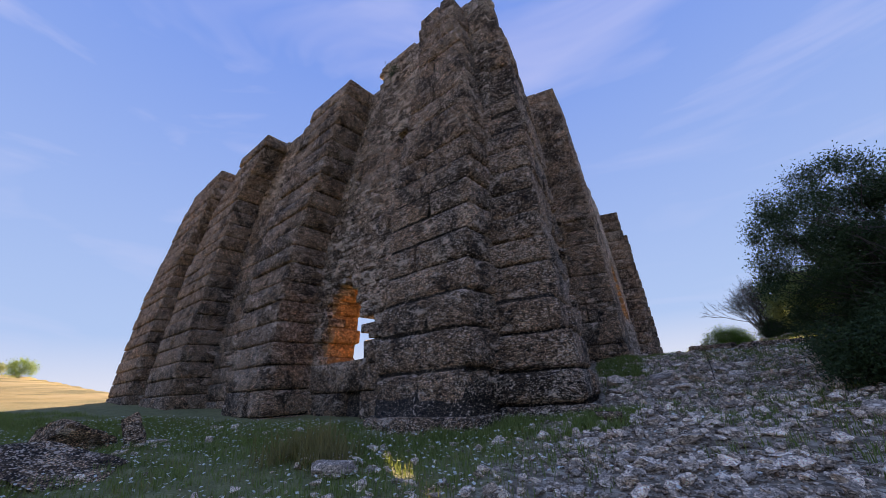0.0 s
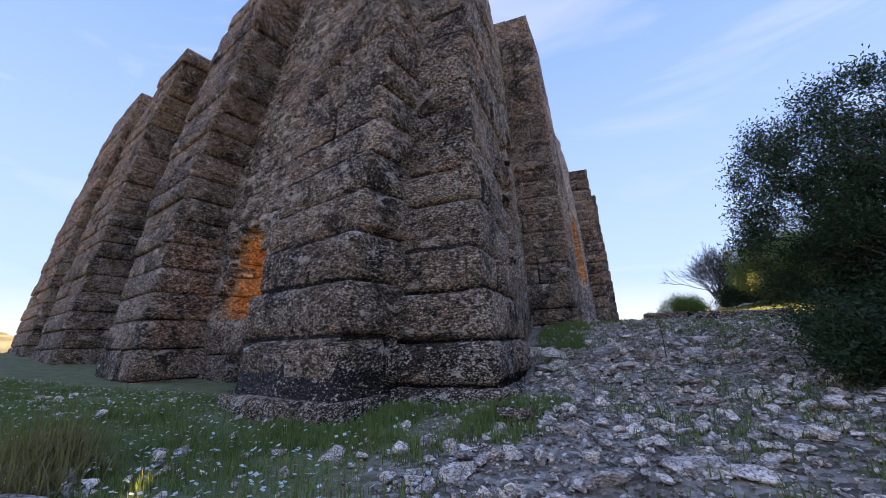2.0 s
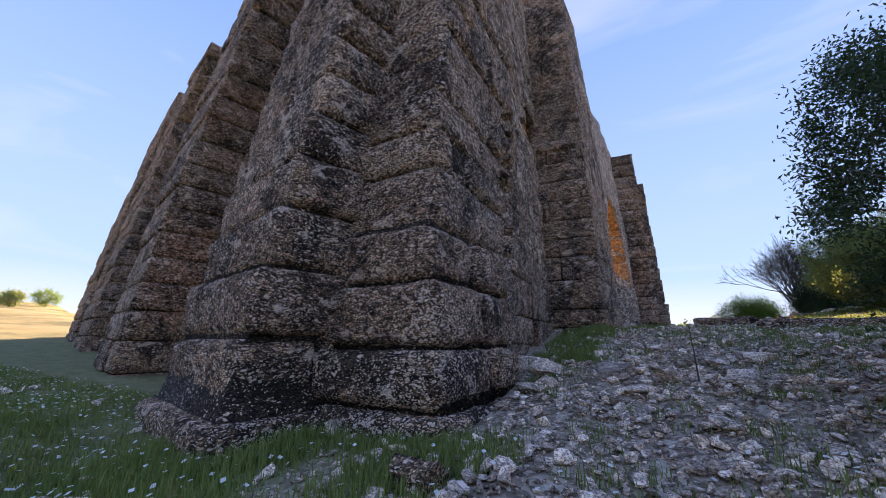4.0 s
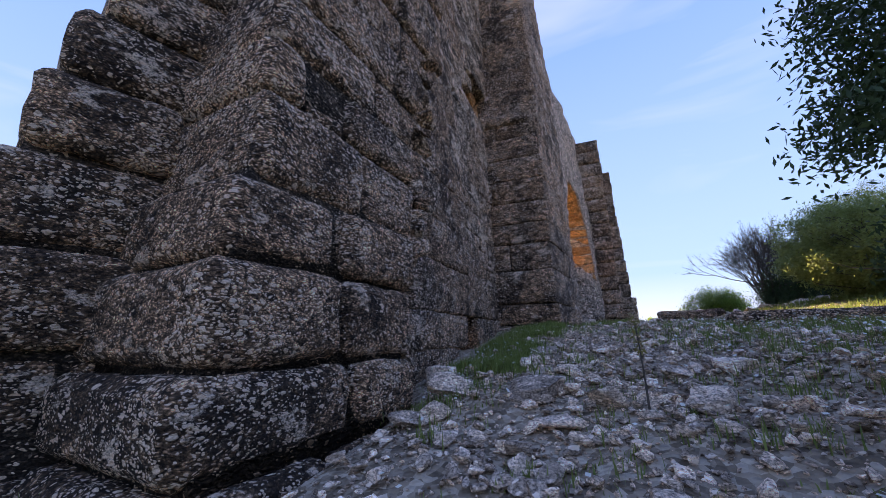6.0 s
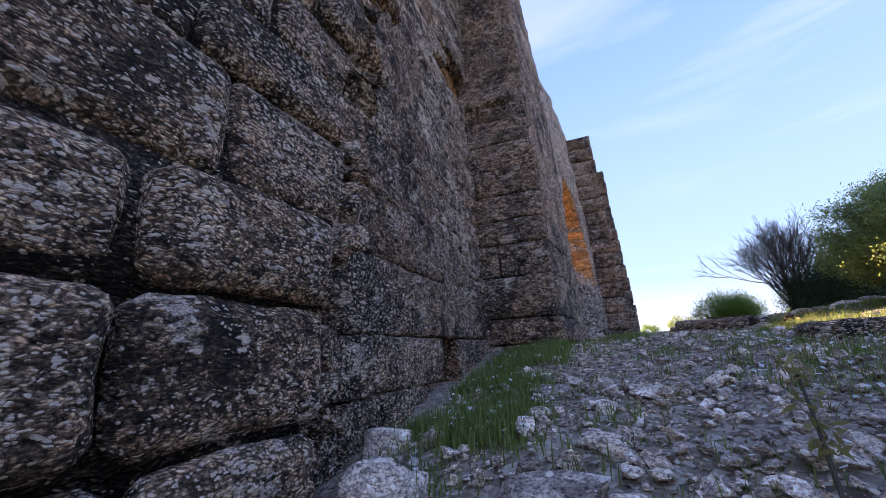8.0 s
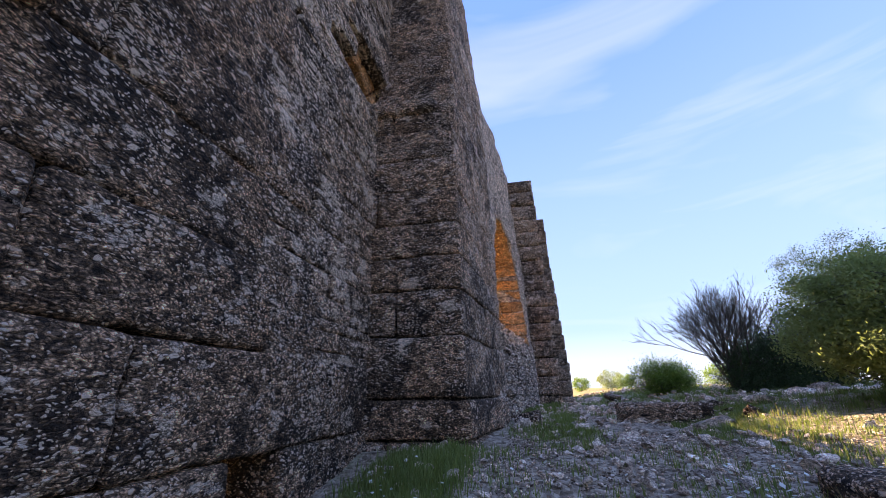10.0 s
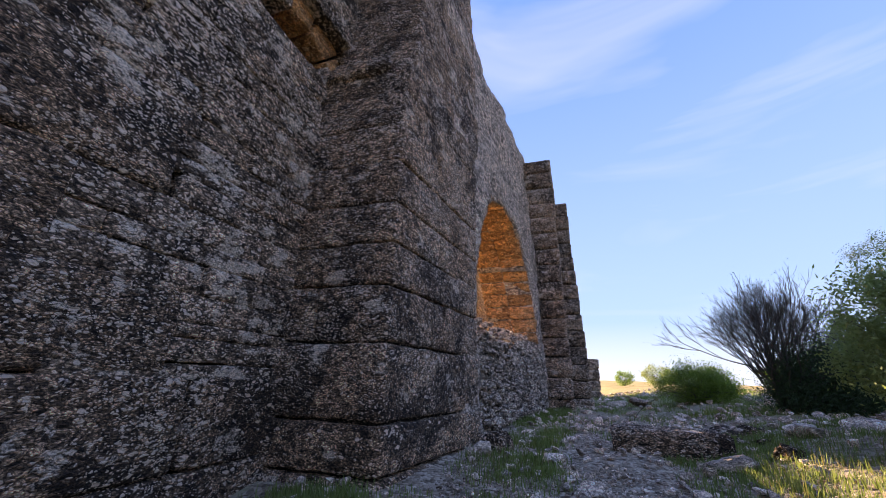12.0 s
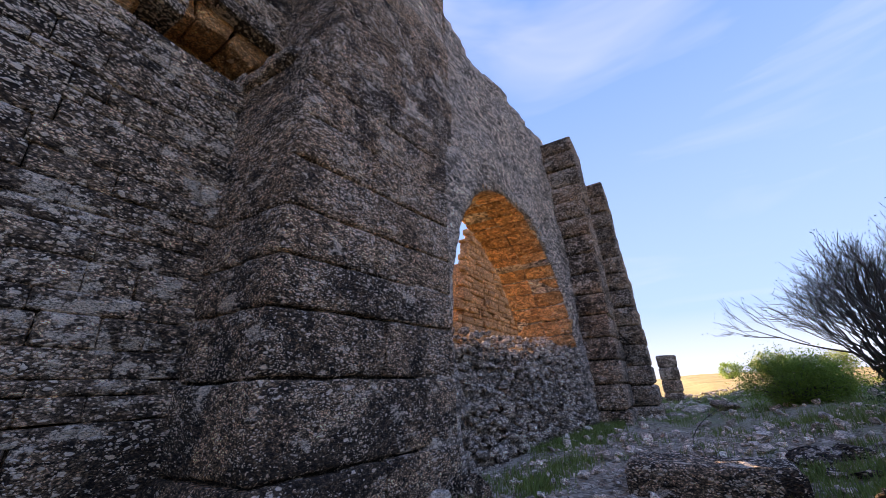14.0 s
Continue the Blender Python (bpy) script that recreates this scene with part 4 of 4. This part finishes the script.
tagged(add("rubble_infill", merge(filling), COBBLE, wall_arch, "grey uncoursed rubble filling the lower arch"), kind="stuff")

# ---- plants ----
def blades(x, y, z, r, height, width, lean=0.5, per=12, spread=0.08):
    """Tufts of tapered blades."""
    n = len(x) * per
    bx = np.repeat(x, per) + r.normal(0, spread, n)
    by = np.repeat(y, per) + r.normal(0, spread, n)
    bz = np.repeat(z, per) - 0.01
    h = np.repeat(height, per) * r.uniform(0.5, 1.15, n)
    a, t = r.uniform(0, 6.28, n), r.uniform(0, lean, n)
    wx, wy = np.cos(a) * width / 2, np.sin(a) * width / 2
    dx, dy = -np.sin(a) * h * np.sin(t), np.cos(a) * h * np.sin(t)
    top = h * np.cos(t)
    v = np.stack([np.stack([bx - wx, by - wy, bz], 1), np.stack([bx + wx, by + wy, bz], 1),
                  np.stack([bx + wx * 0.8 + dx * 0.4, by + wy * 0.8 + dy * 0.4, bz + top * 0.6], 1), np.stack([bx - wx * 0.8 + dx * 0.4, by - wy * 0.8 + dy * 0.4, bz + top * 0.6], 1),
                  np.stack([bx + wx * 0.2 + dx, by + wy * 0.2 + dy, bz + top], 1), np.stack([bx - wx * 0.2 + dx, by - wy * 0.2 + dy, bz + top], 1)], 1)
    i = np.arange(n)[:, None] * 6
    q = np.concatenate([i + np.array([[0, 1, 2, 3]]), i + np.array([[3, 2, 4, 5]])])
    return v.reshape(-1, 3), q


def grassy(x, y):
    p = np.stack([x * 0.8, y * 0.8, x * 0], 1)
    f = fbm(p, 3, 81)
    west = 1 - smooth01((x + 3.0) / 2.6)
    foot = np.exp(-((x + 0.9) / 0.55) ** 2) * (y > 9) * (y < 15) + np.exp(-((x - 0.9) / 0.5) ** 2) * (y > 15.5) * 0.8
    east = smooth01((x - 2.8) / 1.5)
    return np.clip(west * (0.3 + f) + foot * 1.3 + east * smooth01((f - 0.4) / 0.15) + 0.35 * smooth01((f - 0.56) / 0.08), 0, 1) * ~inside_ruin(x, y)


r = np.random.default_rng(82)
x, y, z = scatter(8500, -14, 9, 0.5, 23, grassy, 83)
tagged(add("grass", blades(x, y, z, r, r.uniform(0.05, 0.14, len(x)), 0.008), GRASS), "short green grass in tufts among the stones", "grass", kind="stuff")
for k, (n, x0, x1, y0, y1, lo, hi) in enumerate(((900, -1.25, 0.15, 10.2, 14.6, 0.06, 0.17), (420, 0.6, 1.6, 15.6, 24.0, 0.06, 0.15), (420, -3.6, -0.2, 5.9, 7.5, 0.06, 0.18), (700, 3.0, 7.5, 14.5, 19.5, 0.05, 0.13), (260, -6.5, -2.6, 5.0, 6.6, 0.05, 0.12), (900, 1.2, 12.0, 18.5, 36.0, 0.08, 0.22), (420, 0.2, 5.5, 2.0, 8.5, 0.05, 0.13), (260, -0.4, 4.5, 8.5, 15.0, 0.06, 0.14), (900, -16.0, -5.0, 1.0, 9.0, 0.05, 0.13), (1300, -30.0, -9.0, 4.0, 14.0, 0.06, 0.16))):
    x, y, z = scatter(n, x0, x1, y0, y1, lambda a, b: smooth01((fbm(np.stack([a * 1.4, b * 1.4, a * 0], 1), 2, 88) - 0.36) / 0.2) * ~inside_ruin(a, b), 150 + k)
    tagged(add("grass", blades(x, y, z, r, r.uniform(lo, hi, len(x)), 0.009, 0.6, 22, 0.09), GRASS), "lush green grass at the foot of the masonry", "grass", kind="stuff")
x, y, z = scatter(1100, -14, 9, 0.5, 23, lambda a, b: grassy(a, b) * 0.8, 84)
tagged(add("dry_grass", blades(x, y, z, r, r.uniform(0.08, 0.2, len(x)), 0.006, 0.7, 9), DRY), "dry yellow grass tufts", "grass", kind="stuff")
x, y, z = scatter(26, -4.6, -3.7, 4.5, 5.1, lambda a, b: a * 0 + 1, 85)
tagged(add("tall_grass", blades(x, y, z, r, r.uniform(0.25, 0.5, len(x)), 0.012, 0.9, 40, 0.12), DRY), "tall yellow-green grass clump in the sun", "grass", kind="stuff")


def leaves(c, r, count, length, width, spread):
    """Flat leaves about the centres c."""
    k = r.integers(0, len(c), count)
    p = c[k] + r.normal(0, 1, (count, 3)) * spread
    d = r.normal(0, 1, (count, 3))
    d /= np.linalg.norm(d, axis=1, keepdims=True)
    s = np.cross(d, r.normal(0, 1, (count, 3)))
    s /= np.linalg.norm(s, axis=1, keepdims=True)
    ll = (length * r.uniform(0.6, 1.3, count))[:, None]
    v = np.stack([p, p + d * ll * 0.5 + s * width / 2, p + d * ll, p + d * ll * 0.5 - s * width / 2], 1)
    return v.reshape(-1, 3), np.arange(count * 4).reshape(-1, 4)


x, y, z = scatter(8500, -13, 8, 1.0, 14, lambda a, b: np.clip(grassy(a, b) * 0.7 + 0.5 * smooth01((a - 1.2) / 1.5) + 0.12, 0, 1) * ~inside_ruin(a, b), 86)
c = np.stack([x, y, z + r.uniform(0.04, 0.12, len(x))], 1)
ang = r.uniform(0, 6.28, len(x))
ux, uy = np.stack([np.cos(ang), np.sin(ang), 0 * ang + r.normal(0, 0.3, len(x))], 1) * 0.019, np.stack([-np.sin(ang), np.cos(ang), 0 * ang + r.normal(0, 0.3, len(x))], 1) * 0.019
dv = np.stack([c - ux, c - uy, c + ux, c + uy], 1).reshape(-1, 3)
tagged(add("daisies", (dv, np.arange(len(dv)).reshape(-1, 4)), PETAL), "tiny white daisies scattered through the grass", "flowers", kind="stuff")


def tube(points, radii, sides=5):
    """A tapered limb along points."""
    pts = np.asarray(points, float)
    t = np.gradient(pts, axis=0)
    t /= np.maximum(np.linalg.norm(t, axis=1, keepdims=True), 1e-9)
    ref = np.where(np.abs(t[:, 2:3]) > 0.9, np.array([[1.0, 0, 0]]), np.array([[0, 0, 1.0]]))
    a = np.cross(t, ref)
    a /= np.linalg.norm(a, axis=1, keepdims=True)
    b = np.cross(t, a)
    ang = np.arange(sides) / sides * 2 * math.pi
    ring = pts[:, None] + np.asarray(radii)[:, None, None] * (np.cos(ang)[None, :, None] * a[:, None] + np.sin(ang)[None, :, None] * b[:, None])
    q = []
    for i in range(len(pts) - 1):
        for j in range(sides):
            k = (j + 1) % sides
            q.append((i * sides + j, i * sides + k, (i + 1) * sides + k, (i + 1) * sides + j))
    return ring.reshape(-1, 3), np.array(q)


def limb(a, b, r0, r1, rng, bend=0.12, n=6, sides=5):
    t = np.linspace(0, 1, n)[:, None]
    a, b = np.array(a, float), np.array(b, float)
    wob = rng.normal(0, 1, 3) * np.linalg.norm(b - a) * bend
    return tube(a + (b - a) * t + wob * np.sin(t * math.pi), r0 + (r1 - r0) * t[:, 0], sides)


def bush(name, label, base, centre, radii, clumps, count, leaf, mat, seed, stems=7, category="bush", spread=0.16, fill=0.55):
    """A trunked bush: stems that fork to leaf clumps on an uneven crown."""
    rng = np.random.default_rng(seed)
    d = rng.normal(0, 1, (clumps, 3))
    d /= np.linalg.norm(d, axis=1, keepdims=True)
    rad = (fill + (1 - fill) * rng.uniform(0, 1, (clumps, 1)) ** 0.5) * (0.60 + 0.72 * fbm(d * 1.8 + seed, 3, seed)[:, None])
    c = np.array(centre) + d * rad * np.array(radii)
    low = ground_z(c[:, 0], c[:, 1]) + 0.12
    c[:, 2] = np.maximum(c[:, 2], low)
    foot = np.array([base[0], base[1], gz(*base) - 0.05])
    top = new(name)
    top.location = foot
    tagged(top, label, category)
    wood = []
    for k in range(stems):
        mid = foot + (np.array(centre) + rng.normal(0, 0.35, 3) * np.array(radii) - foot) * rng.uniform(0.5, 0.8)
        wood.append(limb(foot + rng.normal(0, 0.05, 3) * np.array([1, 1, 0]), mid, 0.06, 0.03, rng))
        for i in rng.integers(0, clumps, max(3, clumps // stems)):
            wood.append(limb(mid, c[i], 0.018, 0.004, rng, n=4, sides=3))
    off = -foot
    wv, wq = merge(wood)
    add("branchwork", (wv + off, wq), BARK, top)
    lv, lq = leaves(c, rng, count, leaf, leaf * 0.36, spread)
    add("crown", (lv + off, lq), mat, top, smooth=False)
    return top


bush("evergreen_bush", "large dark evergreen bush beside the slope", (4.6, 8.2), (4.45, 8.2, 2.6), (2.7, 1.5, 2.0), 620, 240000, 0.048, LEAF_DARK, 91, 9, spread=0.10, fill=0.15)
bush("low_evergreen_bush", "low dark evergreen shrub at the edge of the rubble", (2.75, 7.2), (2.85, 7.2, 1.45), (0.95, 0.7, 0.55), 160, 30000, 0.05, LEAF_DARK, 97, 6, spread=0.09, fill=0.2)
bush("olive_bush", "sunlit olive-green bush of narrow leaves", (6.5, 16.1), (6.55, 16.1, 3.4), (2.0, 1.6, 1.05), 420, 130000, 0.06, LEAF_OLIVE, 92, 8, spread=0.11, fill=0.35)
bush("evergreen_tree", "dark evergreen tree standing behind the bushes", (13.0, 27.0), (13.0, 27.0, 6.2), (1.9, 1.8, 1.9), 200, 50000, 0.06, LEAF_DARK, 93, 6, "tree", 0.16, 0.3)
bush("low_bush", "low fresh green bush by the far slabs", (5.6, 25.6), (5.6, 25.6, 2.9), (1.05, 0.8, 0.7), 160, 26000, 0.06, LEAF_FRESH, 94, 6, spread=0.15)
bush("dense_shrub", "dark dense shrub under the bare branches", (7.0, 21.4), (7.0, 21.3, 2.95), (1.4, 1.1, 1.0), 320, 70000, 0.05, LEAF_DARK, 95, 6, spread=0.16, fill=0.3)
for k, (x, y, s) in enumerate(((16, 92, 2.4), (20, 100, 2.0), (25, 96, 2.2), (12, 105, 1.8), (-82, 26, 1.5), (-95, 34, 2.0), (-88, 20, 1.4), (30, 80, 2.2), (36, 84, 2.6))):
    bush("far_bush", "distant round bush in the dry field", (x, y), (x, y, gz(x, y) + s * 0.8), (s, s, s * 0.75), 60, 2600, 0.3, LEAF_FRESH if k % 2 else LEAF_OLIVE, 200 + k, 4, spread=0.3)


def bare_shrub(label, base, height, reach, seed):
    """A leafless fan of forking twigs."""
    rng = np.random.default_rng(seed)
    foot = np.array([base[0], base[1], gz(*base) - 0.05])
    top = new("bare_shrub")
    top.location = foot
    tagged(top, label, "shrub")
    wood, tips = [], []

    def grow(p, d, ln, rad, depth):
        d = d / np.linalg.norm(d)
        e = p + d * ln
        wood.append(limb(p, e, rad, rad * 0.6, rng, 0.05, 4, 3 if depth else 5))
        if depth == 4:
            tips.append(e)
            return
        for _ in range(3 if depth < 3 else 4):
            grow(p + (e - p) * rng.uniform(0.55, 1.0), d + rng.normal(0, 0.33, 3) + np.array([0, 0, 0.16]), ln * rng.uniform(0.55, 0.8), rad * 0.6, depth + 1)

    for k in range(26):
        a = rng.uniform(0, 6.28)
        t = rng.uniform(0.1, 0.98)
        grow(np.zeros(3), np.array([math.cos(a) * math.sin(t) * reach, math.sin(a) * math.sin(t) * reach, math.cos(t) * height]), height * 0.36, 0.028, 0)
    add("twig_fan", merge(wood), BARK, top)
    lv, lq = leaves(np.array(tips), rng, 3000, 0.03, 0.014, 0.05)
    add("foliage", (lv, lq), LEAF_DARK, top, smooth=False)
    return top


bare_shrub("tall bare shrub with a fan of fine twigs", (6.1, 21.6), 3.3, 2.9, 96)
for k, (x, y, z0, s) in enumerate(((-2.75, 13.4, 13.3, 0.3), (-1.2, 18.6, 13.4, 0.28), (-0.9, 15.75, 8.25, 0.35), (-6.4, 10.9, 13.6, 0.3), (-0.4, 16.2, 8.3, 0.22))):
    rng = np.random.default_rng(300 + k)
    c = np.array([x, y, z0 + s * 0.4]) + rng.normal(0, 1, (14, 3)) * s * 0.35
    tuft = new("wall_plant")
    tuft.location = (x, y, z0)
    tagged(tuft, "small green plant rooted in the masonry", "plant")
    o = np.array([x, y, z0])
    wv, wq = merge([limb(o, ci, 0.008, 0.003, rng, n=3, sides=3) for ci in c])
    add("branchwork", (wv - o, wq), BARK, tuft)
    lv, lq = leaves(c, rng, 500, 0.07, 0.025, 0.08)
    add("leaves", (lv - o, lq), LEAF_DARK, tuft, smooth=False)


def stalk(label, x, y, tall, lean, seed):
    rng = np.random.default_rng(seed)
    z = gz(x, y)
    top = new("dry_stalk")
    top.location = (x, y, z)
    tagged(top, label, "plant")
    t = np.linspace(0, 1, 10)
    pts = np.stack([lean[0] * t ** 2, lean[1] * t ** 2, tall * t], 1)
    add("stem", tube(pts, 0.009 - 0.005 * t, 5), BARK, top)
    lv, lq = leaves(pts[6:], rng, 60, 0.05, 0.015, 0.02)
    tagged(add("seed_head", (lv, lq), DRY, top, smooth=False), kind="stuff")


stalk("tall thin dark stalk standing in the rubble", 1.18, 9.3, 0.62, (-0.02, 0.02), 97)
stalk("bent dry orange stalk over the path", 3.0, 20.8, 0.75, (0.85, 0.2), 98)

# ---- ruin stumps beyond the end of the wall ----
for k, (x, y, w, h) in enumerate(((2.75, 34.0, 0.8, 1.8),)):
    pier = new("ruin_pier")
    z = gz(x, y)
    pier.location = (x, y, z)
    tagged(pier, "low free-standing ruined pier of squared stones", "pier")
    for i, z0 in enumerate(np.arange(-0.2, h, 0.55)):
        add("stone_block", stone((-w / 2, -w / 2, z0), (w / 2, w / 2, z0 + 0.54), 0.06, 0.4, 0.04, 400 + k * 20 + i), RUBBLE, pier)
